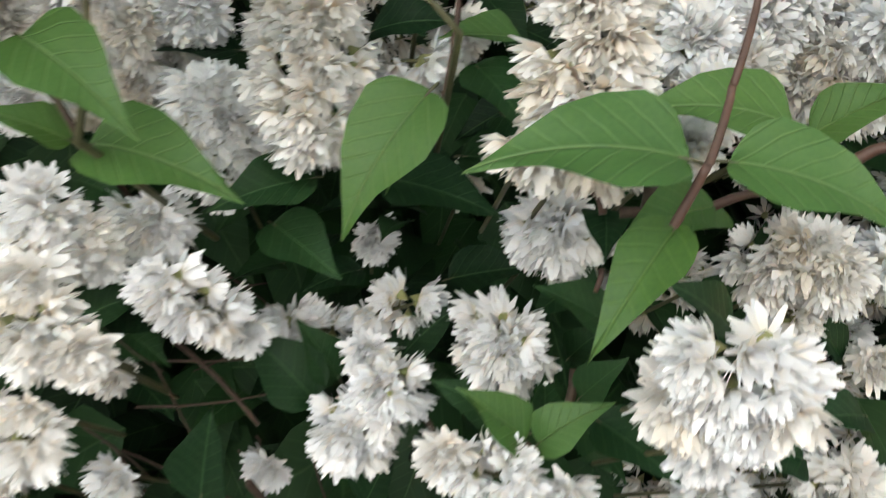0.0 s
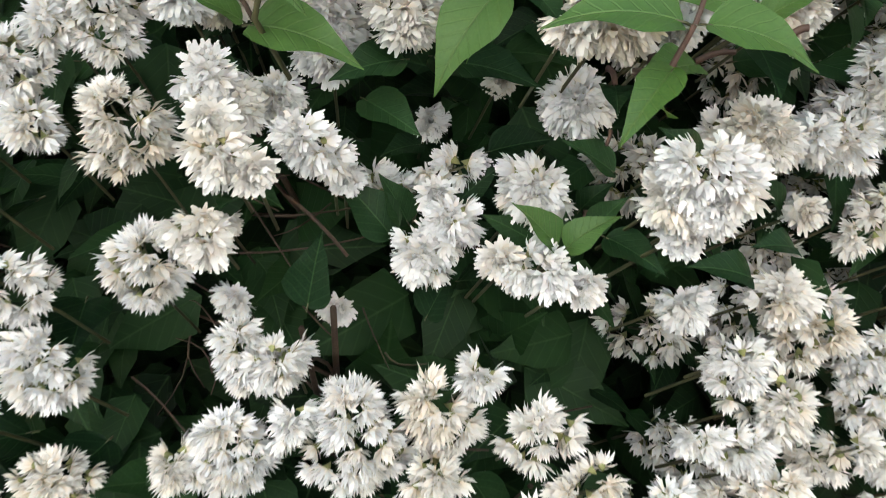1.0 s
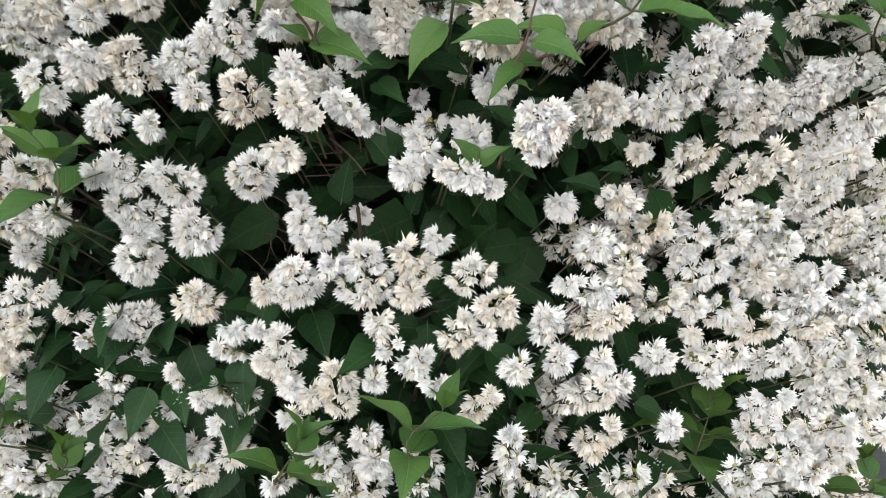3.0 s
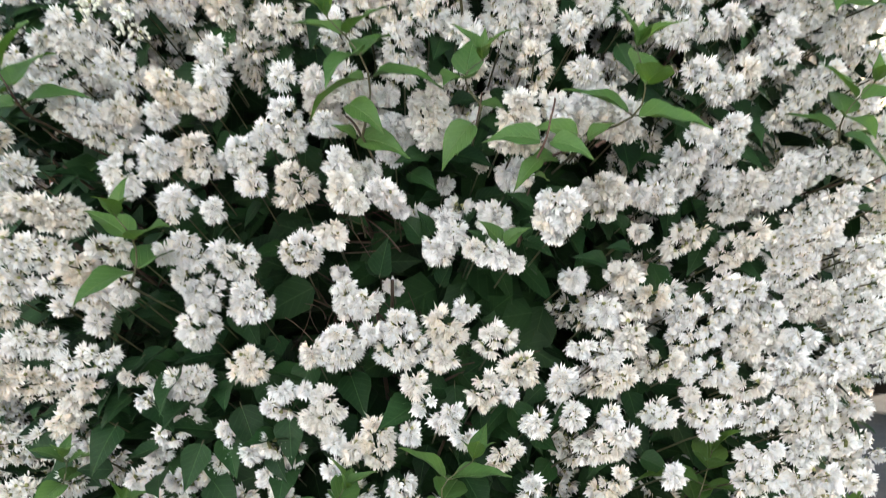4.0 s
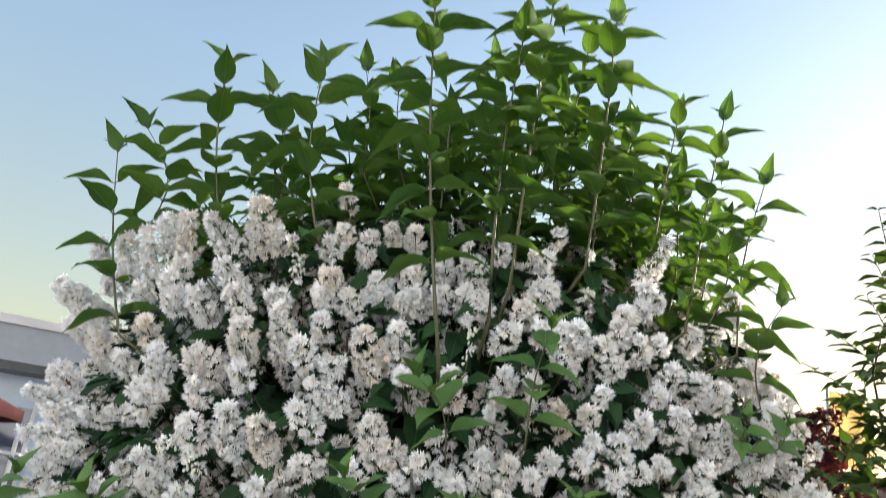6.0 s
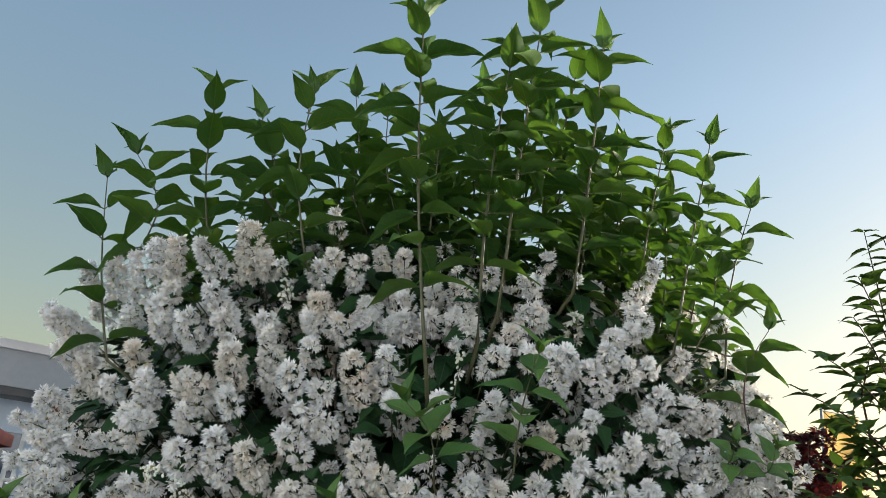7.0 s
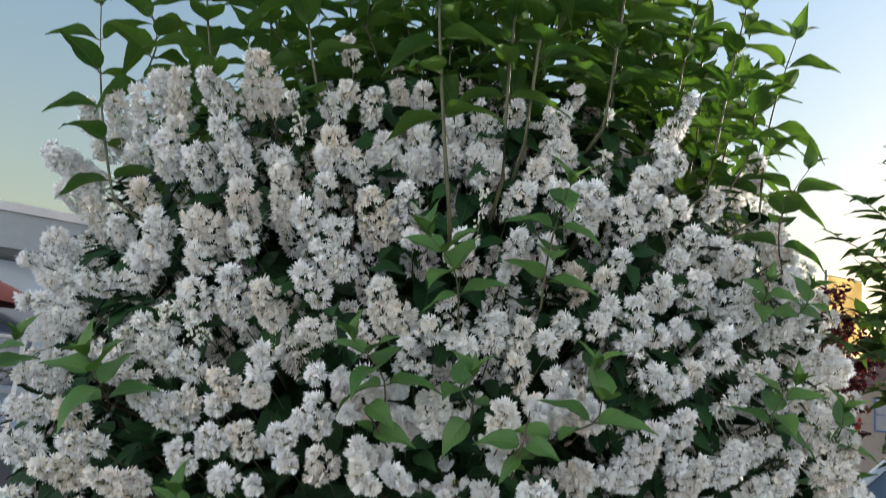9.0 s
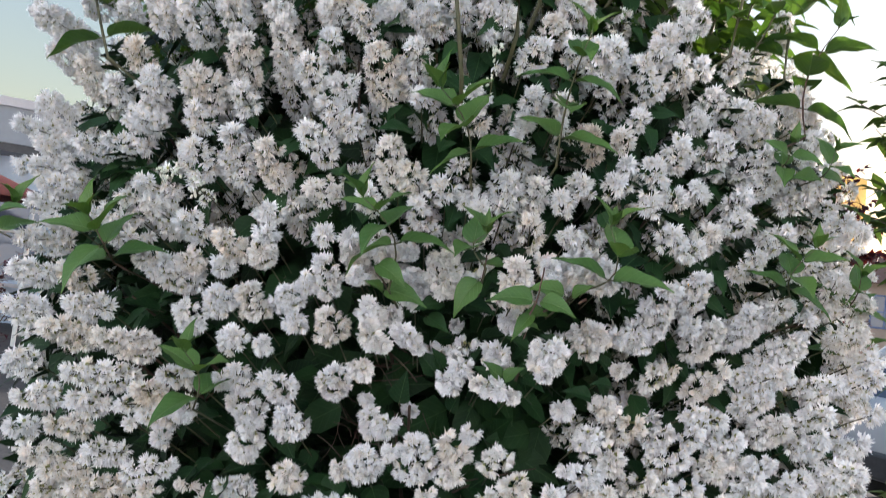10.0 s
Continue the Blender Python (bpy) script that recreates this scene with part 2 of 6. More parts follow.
def bud_arrays():
    """A plump closed bud, a little longer than wide."""
    pts, faces, index = [], [], {}
    for axis in range(3):
        for sign in (-1, 1):
            for i, j in ((0, 0), (0, 1), (1, 0), (1, 1)):
                corners = [(i, j), (i + 1, j), (i + 1, j + 1), (i, j + 1)]
                face = []
                for u, v in corners if sign > 0 else corners[::-1]:
                    p = [0.0, 0.0, 0.0]
                    p[axis], p[(axis + 1) % 3], p[(axis + 2) % 3] = sign, u - 1, v - 1
                    key = tuple(p)
                    if key not in index:
                        index[key] = len(pts)
                        pts.append(tuple(Vector(p).normalized()))
                    face.append(index[key])
                faces.append(face)
    return np.array(pts) * (0.0022, 0.0022, 0.0029), np.array(faces), np.full((len(pts), 2), 0.5), np.zeros(len(faces), dtype=int)


FINE = [floret_arrays(k, 54, 0.0128, True) for k in range(6)]        # for the bloom that the camera passes close by
MIDDLE = [floret_arrays(20 + k, 30, 0.0136, False, 0.80, 1.30) for k in range(6)]
CLOSE = [floret_arrays(60 + k, 40, 0.0126, False, 0.80, 1.18) for k in range(6)]
LEAN = [floret_arrays(40 + k, 14, 0.0145, False) for k in range(4)]
PLUMP = bud_arrays()


class Quads:
    """Gathers copies of four-cornered pieces into one mesh."""

    def __init__(self):
        self.v, self.f, self.uv, self.mi, self.n = [], [], [], [], 0

    def add(self, piece, m, slots):
        pts, faces, uvs, mi = piece
        m = np.array(m)
        self.v.append(pts @ m[:3, :3].T + m[:3, 3])
        self.f.append(faces + self.n)
        self.uv.append(uvs)
        self.mi.append(np.array(slots)[mi])
        self.n += len(pts)

    def stem(self, pts, radii, slot):
        soup = Soup()
        tube(soup, pts, radii, 4)
        self.add((np.array(soup.v), np.array(soup.f), np.array(soup.uv), np.zeros(len(soup.f), dtype=int)), np.eye(4), [slot])

    def mesh(self, name, mats):
        f = np.concatenate(self.f).astype(np.int32)
        me = bpy.data.meshes.new(name)
        me.vertices.add(self.n)
        me.vertices.foreach_set("co", np.concatenate(self.v).astype(np.float32).ravel())
        me.loops.add(f.size)
        me.loops.foreach_set("vertex_index", f.ravel())
        me.polygons.add(len(f))
        me.polygons.foreach_set("loop_start", np.arange(0, f.size, 4, dtype=np.int32))
        for m in mats:
            me.materials.append(m)
        me.polygons.foreach_set("material_index", np.concatenate(self.mi).astype(np.int32))
        me.polygons.foreach_set("use_smooth", np.ones(len(f), dtype=bool))
        layer = me.uv_layers.new(name="UVMap")
        layer.data.foreach_set("uv", np.concatenate(self.uv)[f.ravel()].astype(np.float32).ravel())
        me.update(calc_edges=True)
        return me


def spike_sites(base, tip, width, r, pitch, full=0.53):
    """Where the florets of a panicle sit and how they face: in loose rings round its axis, bunched on side branches, the end rounded off."""
    axis = tip - base
    d = axis.normalized()
    a, b = frame_of(d)
    away = Vector((base.x - AXIS.x, base.y - AXIS.y, 0)).normalized()
    reach = max(width * full - 0.0064, 0.003)
    rows = max(1, round((axis.length + 0.3 * reach) / (pitch * 0.88)))
    lobe, turn = r.uniform(0, 6.28), r.uniform(0, 6.28)
    sites = []
    for k in range(rows + 1):
        s = k / rows
        ring = reach * min(1.0, 0.72 + 2.0 * s) * (1 - 0.58 * s ** 2.6)
        n = max(1, round(6.2832 * ring / pitch))
        for j in range(n):
            w = turn + k * 2.4 + 6.2832 * (j + r.uniform(-0.25, 0.25)) / n
            side = a * math.cos(w) + b * math.sin(w)
            if (side.dot(away) < -0.5 and n > 3) or r.random() < 0.05:
                continue
            c = base + axis * min(max(s + r.uniform(-0.3, 0.3) / rows, 0), 1) + side * ring * (1 + 0.24 * math.sin(2 * w + lobe + 5 * s)) * r.uniform(0.84, 1.12)
            way = (side * 0.85 + d * (0.06 + 1.3 * max(0, s - 0.7)) + Vector((r.uniform(-0.15, 0.15), r.uniform(-0.15, 0.15), -0.72))).normalized()
            sites.append((s, c, way, base + axis * max(0, s - 0.15), c.z < (base + axis * s).z))
    # the end is closed: a crown of florets that face along the axis
    for ring, n in ((0.0, 1), (reach * 0.42, max(3, round(2.64 * reach / pitch)))):
        for j in range(n if ring < pitch else n + 1):
            w = turn + 6.2832 * (j + r.uniform(-0.2, 0.2)) / n
            side = a * math.cos(w) + b * math.sin(w)
            c = tip - d * (0.004 + 0.25 * ring) + side * ring * r.uniform(0.85, 1.15)
            way = (d * 0.9 + side * 30 * ring + Vector((r.uniform(-0.2, 0.2), r.uniform(-0.2, 0.2), -0.45))).normalized()
            sites.append((1.0, c, way, base + axis * 0.85, side.z < -0.3))
    return sites


def floret_pose(c, way, turn, k):
    return Matrix.Translation(c) @ way.to_track_quat("Z", "Y").to_matrix().to_4x4() @ pose(0, 0, 0, 0, 0, turn) @ Matrix.Diagonal((k, k, k, 1))



# ---- leaves ----
def leaf_mesh(name, mat, rows, across, arch, fold, twist, seed, stalk=True, broad=0.72):
    """A leaf one unit long along +x, face up: pointed oval blade with toothed edge, sunken midrib and short stalk."""
    rng = random.Random(seed)
    soup = Soup()
    verts, uvs, faces = [], [], []
    for i in range(rows + 1):
        s = 0.5 - 0.5 * math.cos(math.pi * i / rows)
        w = broad * 0.40 * math.sin(math.pi * s ** 0.62) ** 0.88 * (1 - 0.60 * s ** 2)
        w *= 1 + 0.03 * math.sin(s * 9 + seed)
        for k in range(-across, across + 1):
            e = k / across
            tooth = 1 + (0.035 if (i % 2 and abs(k) == across) else 0)
            y = w * e * tooth
            z = abs(y) * fold - arch * s * s + 0.022 * math.sin(s * 12 + e * 3 + seed) * abs(e)
            ang = twist * s
            verts.append((0.07 + s * 0.93 - arch * 0.25 * s ** 3, y * math.cos(ang), z + y * math.sin(ang)))
            uvs.append((e * w * 2.2, s))
    n = 2 * across + 1
    for i in range(rows):
        for k in range(n - 1):
            faces.append((i * n + k, (i + 1) * n + k, (i + 1) * n + k + 1, i * n + k + 1))
    soup.add(verts, faces, uvs, 0)
    if stalk:
        tube(soup, [(0, 0, 0), (0.05, 0, 0.004), (0.12, 0, -0.004)], [0.012, 0.012, 0.008], 4, 1)
    return soup.mesh(name, [mat, STALK])


def leaf_pose(p, d, size, up=(0, 0, 1), roll=0.0):
    """Sets a leaf's stalk at p with its blade along d and its face towards up."""
    x = Vector(d).normalized()
    y = Vector(up).cross(x)
    if y.length < 1e-3:
        y = Vector((0, 1, 0))
    y.normalize()
    z = x.cross(y)
    rot = Matrix((x, y, z)).transposed().to_4x4()
    return Matrix.Translation(p) @ rot @ pose(0, 0, 0, math.degrees(roll)) @ Matrix.Diagonal((size, size, size, 1))


YOUNG = [leaf_mesh("leaf_fresh", LEAF_FRESH, 16, 3, a, f, t, i) for i, (a, f, t) in enumerate([(0.20, 0.34, 0.1), (0.32, 0.28, -0.2), (0.14, 0.40, 0.15), (0.42, 0.30, 0.1)])]
OLD = [leaf_mesh("leaf_mature_shaded", LEAF_OLD_SHADED, 14, 3, a, f, t, 10 + i) for i, (a, f, t) in enumerate([(0.12, 0.36, 0.1), (0.24, 0.30, -0.25), (0.08, 0.44, 0.2), (0.30, 0.34, 0.3)])]
OLD_SMALL = [leaf_mesh("leaf_inner", LEAF_OLD_SHADED, 4, 1, a, f, t, 20 + i, False) for i, (a, f, t) in enumerate([(0.10, 0.22, 0.1), (0.25, 0.18, -0.2)])]

SLIM = [leaf_mesh("leaf_young", LEAF_YOUNG, 12, 2, a, f, t, 30 + i, broad=w) for i, (a, f, t, w) in enumerate([(0.30, 0.50, 0.15, 0.49), (0.40, 0.42, -0.25, 0.53), (0.26, 0.56, 0.2, 0.46), (0.44, 0.46, -0.1, 0.50)])]

# ---- the shrub ----
shrub = tagged(new("flowering_shrub"), "tall white double-flowered shrub in full bloom with leafy upright shoots", "shrub")
shrub.location = (AXIS.x, AXIS.y, 0)
HOME = Matrix.Translation((-AXIS.x, -AXIS.y, 0))      # world to shrub

# each tone's second, darker petal also paints the shade under the spikes
PETALS = {"white": (PETAL_WHITE, PETAL_CREAM), "cream": (PETAL_CREAM, PETAL_PEACH), "tan": (PETAL_TAN, PETAL_PEACH), "bud": (PETAL_WHITE, PETAL_WHITE)}
FLORETS = {}
for tone, (petal, darker) in PETALS.items():
    for tone_step, mat in enumerate((petal, darker)):
        FLORETS[tone, tone_step] = []
        for piece in FINE:
            q = Quads()
            q.add(piece, np.eye(4), [0, 1])
            FLORETS[tone, tone_step].append(q.mesh("floret", [mat, CALYX]))

taken = []          # middles of the panicles so far


def darker_chance(tone, under):
    """The chance that a floret takes the darker petal: high under the spike, so its underside shade is in the colour.
    """
    return (0.42 if under else 0.08) * (0.5 if tone == "white" else 1.0)


def add_spike(q, base, tip, width, tone, r, kinds, pitch, slots, full=0.53):
    """Puts one panicle's florets, buds and stalk into q. slots: the numbers of its materials: petal, darker petal,
    calyx, stalk, bud.
    """
    inward = Vector((AXIS.x - base.x, AXIS.y - base.y, 0)).normalized()
    q.stem([base + inward * 0.09 - Vector((0, 0, 0.05)), base + inward * 0.03 - Vector((0, 0, 0.015)), base, base.lerp(tip, 0.6), tip], [0.0013, 0.0012, 0.0011, 0.0009, 0.0006], slots[3])
    for s, c, way, root, under in spike_sites(base, tip, width, r, pitch, full):
        if tone == "bud" and r.random() < 0.75:
            for k in range(3):
                at = c + Vector((r.uniform(-1, 1), r.uniform(-1, 1), r.uniform(-1, 1))) * 0.007
                q.add(PLUMP, floret_pose(at, way, 0, r.uniform(0.85, 1.35)), [slots[4]])
                q.stem([root, at], [0.0006, 0.0005], slots[3])
            continue
        darkened = r.random() < darker_chance(tone, under)
        q.add(r.choice(kinds), floret_pose(c, way, r.uniform(0, 360), r.uniform(0.86, 1.14)), [slots[1] if darkened else slots[0], slots[2]])


def bloom(base, tip, width, tone, near=False):
    """One panicle from its base to its tip. The ones the camera passes close by have every floret apart."""
    base, tip = Vector(base), Vector(tip)
    r = random.Random(int(abs(base.x * 7919 + base.y * 104729 + base.z * 1299709) * 100))
    taken.append((base + tip) / 2)
    if not near:
        q = Quads()
        low = abs(base.x) < 0.5 and base.z < 1.38
        add_spike(q, base, tip, width, tone, r, CLOSE if low else MIDDLE, 0.0128 if low else 0.0162, [0, 1, 2, 3, 4], 0.53 if low else 0.51)
        return link("flower_panicle", q.mesh("flower_panicle", [*PETALS[tone], CALYX, STALK, BUD]), shrub, HOME)
    inward = Vector((AXIS.x - base.x, AXIS.y - base.y, 0)).normalized()
    sites = spike_sites(base, tip, width, r, 0.0120)
    soup = Soup()
    tube(soup, [base + inward * 0.09 - Vector((0, 0, 0.04)), base + inward * 0.03 - Vector((0, 0, 0.012)), base, base.lerp(tip, 0.6), tip], [0.0012, 0.0012, 0.0011, 0.0009, 0.0006], 5)
    for s, c, way, root, under in sites:
        tube(soup, [root, root.lerp(c, 0.6) + Vector((0, 0, 0.002)), c - way * 0.004], [0.0007, 0.0006, 0.0005], 4)
    stalk = link("flower_panicle", soup.mesh("flower_stalk", [STALK]), shrub, HOME)
    for s, c, way, root, under in sites:
        tone_step = 1 if r.random() < darker_chance(tone, under) else 0
        link("floret", r.choice(FLORETS[tone, tone_step]), stalk, floret_pose(c, way, r.uniform(0, 360), r.uniform(0.88, 1.12)))
    return stalk


bloom((-0.062, 0.394, 1.392), (-0.053, 0.380, 1.333), 0.044, "cream", near=True)
bloom((-0.104, 0.423, 1.319), (-0.108, 0.403, 1.358), 0.043, "white", near=True)
bloom((0.052, 0.340, 1.336), (0.050, 0.315, 1.383), 0.043, "cream", near=True)
bloom((0.035, 0.339, 1.339), (0.036, 0.324, 1.335), 0.023, "cream", near=True)
bloom((0.048, 0.423, 1.298), (0.048, 0.400, 1.307), 0.038, "white", near=True)
bloom((0.119, 0.312, 1.264), (0.089, 0.308, 1.273), 0.035, "white", near=True)
bloom((0.096, 0.337, 1.254), (0.089, 0.319, 1.254), 0.028, "cream", near=True)
bloom((0.113, 0.323, 1.251), (0.106, 0.310, 1.254), 0.023, "white", near=True)
bloom((0.101, 0.340, 1.233), (0.101, 0.330, 1.236), 0.018, "white", near=True)
bloom((0.028, 0.435, 1.242), (0.031, 0.412, 1.251), 0.040, "white", near=True)
bloom((-0.039, 0.454, 1.250), (-0.009, 0.449, 1.261), 0.023, "white", near=True)
bloom((-0.058, 0.455, 1.240), (-0.082, 0.439, 1.246), 0.022, "white", near=True)
bloom((-0.094, 0.387, 1.257), (-0.115, 0.369, 1.273), 0.026, "white", near=True)
bloom((-0.089, 0.409, 1.246), (-0.087, 0.400, 1.249), 0.015, "white", near=True)
bloom((-0.021, 0.420, 1.220), (-0.023, 0.399, 1.228), 0.033, "white", near=True)
bloom((-0.033, 0.419, 1.206), (-0.042, 0.405, 1.199), 0.035, "white", near=True)
bloom((-0.032, 0.417, 1.240), (-0.031, 0.410, 1.243), 0.012, "white", near=True)
bloom((-0.169, 0.371, 1.298), (-0.156, 0.368, 1.296), 0.035, "white", near=True)
bloom((-0.156, 0.379, 1.287), (-0.142, 0.376, 1.281), 0.027, "cream", near=True)
bloom((-0.136, 0.418, 1.291), (-0.131, 0.400, 1.296), 0.032, "white", near=True)
bloom((-0.147, 0.338, 1.259), (-0.140, 0.332, 1.254), 0.035, "cream", near=True)
bloom((-0.128, 0.339, 1.249), (-0.124, 0.330, 1.252), 0.017, "cream", near=True)
bloom((-0.156, 0.352, 1.272), (-0.152, 0.339, 1.277), 0.022, "cream", near=True)
bloom((-0.160, 0.355, 1.218), (-0.152, 0.344, 1.206), 0.033, "cream", near=True)
bloom((-0.163, 0.441, 1.157), (-0.160, 0.430, 1.161), 0.021, "white", near=True)
bloom((0.016, 0.375, 1.206), (0.044, 0.362, 1.205), 0.028, "white", near=True)
bloom((0.010, 0.381, 1.207), (0.011, 0.370, 1.211), 0.020, "cream", near=True)
bloom((0.194, 0.440, 1.189), (0.194, 0.419, 1.196), 0.036, "cream", near=True)
bloom((0.133, 0.437, 1.180), (0.134, 0.420, 1.186), 0.031, "white", near=True)
bloom((0.145, 0.449, 1.290), (0.173, 0.424, 1.301), 0.036, "cream", near=True)
bloom((0.178, 0.438, 1.290), (0.178, 0.420, 1.294), 0.032, "cream", near=True)
bloom((0.155, 0.453, 1.265), (0.171, 0.440, 1.269), 0.019, "cream", near=True)
bloom((0.212, 0.462, 1.245), (0.212, 0.450, 1.249), 0.021, "cream", near=True)
bloom((0.225, 0.526, 1.249), (0.225, 0.519, 1.249), 0.011, "white", near=True)
bloom((0.096, 0.385, 1.380), (0.095, 0.377, 1.389), 0.032, "white", near=True)
bloom((0.125, 0.422, 1.391), (0.125, 0.399, 1.395), 0.036, "white", near=True)
bloom((0.157, 0.431, 1.372), (0.166, 0.414, 1.388), 0.038, "cream", near=True)
bloom((0.181, 0.437, 1.372), (0.182, 0.419, 1.374), 0.029, "cream", near=True)
bloom((0.099, 0.374, 1.358), (0.099, 0.360, 1.360), 0.023, "white", near=True)
bloom((-0.025, 0.406, 1.372), (-0.007, 0.402, 1.372), 0.014, "white", near=True)
bloom((-0.149, 0.415, 1.377), (-0.150, 0.405, 1.386), 0.032, "cream", near=True)
bloom((-0.155, 0.434, 1.356), (-0.151, 0.420, 1.358), 0.024, "cream", near=True)
bloom((-0.167, 0.429, 1.351), (-0.165, 0.420, 1.352), 0.016, "cream", near=True)
bloom((-0.148, 0.443, 1.353), (-0.145, 0.430, 1.354), 0.022, "cream", near=True)
bloom((-0.128, 0.419, 1.390), (-0.113, 0.416, 1.390), 0.026, "white", near=True)
bloom((-0.192, 0.404, 1.344), (-0.188, 0.389, 1.346), 0.027, "white", near=True)
bloom((-0.186, 0.424, 1.387), (-0.182, 0.409, 1.388), 0.025, "cream", near=True)
bloom((-0.043, 0.478, 1.287), (-0.042, 0.470, 1.289), 0.013, "white", near=True)
bloom((0.004, 0.481, 1.318), (0.005, 0.470, 1.320), 0.019, "cream", near=True)
bloom((-0.001, 0.432, 1.388), (0.001, 0.420, 1.389), 0.020, "cream", near=True)
bloom((-0.182, 0.471, 1.203), (-0.180, 0.460, 1.206), 0.020, "cream", near=True)
bloom((-0.104, 0.512, 1.142), (-0.102, 0.500, 1.146), 0.021, "white", near=True)
bloom((0.090, 0.358, 1.339), (0.090, 0.350, 1.341), 0.014, "white", near=True)
bloom((0.139, 0.418, 1.406), (0.139, 0.399, 1.411), 0.029, "white", near=True)
bloom((0.206, 0.456, 1.293), (0.208, 0.439, 1.297), 0.027, "white", near=True)
bloom((0.057, 0.379, 1.198), (0.060, 0.369, 1.199), 0.014, "white", near=True)
bloom((-0.133, 0.440, 1.382), (-0.132, 0.417, 1.390), 0.031, "cream", near=True)
bloom((-0.202, 0.439, 1.365), (-0.198, 0.418, 1.369), 0.033, "cream", near=True)
bloom((-0.212, 0.428, 1.378), (-0.208, 0.408, 1.382), 0.030, "cream", near=True)
bloom((-0.155, 0.435, 1.379), (-0.149, 0.407, 1.390), 0.039, "cream", near=True)
bloom((0.089, 0.410, 1.388), (0.088, 0.389, 1.393), 0.032, "cream", near=True)
bloom((0.178, 0.418, 1.391), (0.178, 0.399, 1.395), 0.031, "white", near=True)
bloom((0.117, 0.407, 1.371), (0.119, 0.389, 1.374), 0.028, "cream", near=True)
bloom((0.159, 0.439, 1.401), (0.160, 0.418, 1.407), 0.031, "cream", near=True)
bloom((0.149, 0.435, 1.373), (0.149, 0.419, 1.377), 0.025, "cream", near=True)
bloom((-0.183, 0.445, 1.350), (-0.179, 0.429, 1.354), 0.027, "cream", near=True)
bloom((-0.817, 0.629, 1.735), (-0.868, 0.533, 1.770), 0.060, "white")
bloom((-0.806, 0.615, 1.681), (-0.845, 0.548, 1.703), 0.053, "white")
bloom((-0.746, 0.577, 1.633), (-0.764, 0.522, 1.679), 0.056, "cream")
bloom((-0.634, 0.503, 1.671), (-0.640, 0.466, 1.705), 0.053, "cream")
bloom((-0.588, 0.494, 1.603), (-0.594, 0.451, 1.651), 0.059, "white")
bloom((-0.682, 0.529, 1.614), (-0.688, 0.500, 1.643), 0.049, "white")
bloom((-0.621, 0.499, 1.566), (-0.625, 0.475, 1.590), 0.052, "white")
bloom((-0.477, 0.464, 1.608), (-0.506, 0.411, 1.645), 0.066, "cream")
bloom((-0.507, 0.458, 1.709), (-0.523, 0.405, 1.754), 0.054, "white")
bloom((-0.481, 0.443, 1.564), (-0.493, 0.416, 1.585), 0.048, "white")
bloom((-0.417, 0.444, 1.645), (-0.421, 0.397, 1.701), 0.055, "cream")
bloom((-0.403, 0.430, 1.595), (-0.417, 0.399, 1.623), 0.046, "white")
bloom((-0.465, 0.443, 1.486), (-0.487, 0.402, 1.526), 0.056, "white")
bloom((-0.399, 0.429, 1.476), (-0.411, 0.381, 1.549), 0.050, "white")
bloom((-0.332, 0.419, 1.476), (-0.355, 0.375, 1.532), 0.046, "cream")
bloom((-0.346, 0.453, 1.658), (-0.357, 0.393, 1.727), 0.051, "cream")
bloom((-0.366, 0.442, 1.745), (-0.383, 0.413, 1.761), 0.043, "white")
bloom((-0.831, 0.606, 1.585), (-0.855, 0.557, 1.612), 0.059, "white")
bloom((-0.807, 0.614, 1.537), (-0.870, 0.520, 1.559), 0.046, "white")
bloom((-0.771, 0.585, 1.490), (-0.839, 0.495, 1.478), 0.045, "white")
bloom((-0.796, 0.582, 1.520), (-0.832, 0.528, 1.528), 0.048, "white")
bloom((-0.744, 0.550, 1.455), (-0.789, 0.490, 1.451), 0.044, "white")
bloom((-0.765, 0.522, 1.424), (-0.790, 0.487, 1.421), 0.033, "white")
bloom((-0.706, 0.545, 1.516), (-0.736, 0.501, 1.530), 0.038, "white")
bloom((-0.607, 0.514, 1.527), (-0.657, 0.455, 1.533), 0.036, "white")
bloom((-0.579, 0.490, 1.564), (-0.609, 0.452, 1.569), 0.041, "white")
bloom((-0.536, 0.427, 1.474), (-0.503, 0.425, 1.492), 0.034, "bud")
bloom((-0.526, 0.457, 1.447), (-0.566, 0.411, 1.460), 0.039, "white")
bloom((-0.489, 0.438, 1.389), (-0.536, 0.382, 1.424), 0.042, "cream")
bloom((-0.441, 0.407, 1.382), (-0.469, 0.372, 1.407), 0.041, "white")
bloom((-0.448, 0.416, 1.445), (-0.468, 0.389, 1.463), 0.037, "bud")
bloom((-0.596, 0.479, 1.404), (-0.646, 0.421, 1.405), 0.040, "white")
bloom((-0.548, 0.436, 1.367), (-0.589, 0.390, 1.367), 0.033, "white")
bloom((-0.595, 0.460, 1.435), (-0.610, 0.440, 1.435), 0.030, "white")
bloom((-0.716, 0.490, 1.380), (-0.741, 0.454, 1.386), 0.032, "white")
bloom((-0.725, 0.493, 1.350), (-0.771, 0.429, 1.352), 0.042, "white")
bloom((-0.338, 0.403, 1.423), (-0.335, 0.376, 1.426), 0.045, "white")
bloom((-0.373, 0.394, 1.361), (-0.399, 0.364, 1.383), 0.039, "cream")
bloom((-0.336, 0.397, 1.391), (-0.334, 0.374, 1.393), 0.039, "white")
bloom((-0.575, 0.465, 1.722), (-0.578, 0.432, 1.754), 0.046, "white")
bloom((-0.662, 0.502, 1.750), (-0.670, 0.472, 1.770), 0.049, "white")
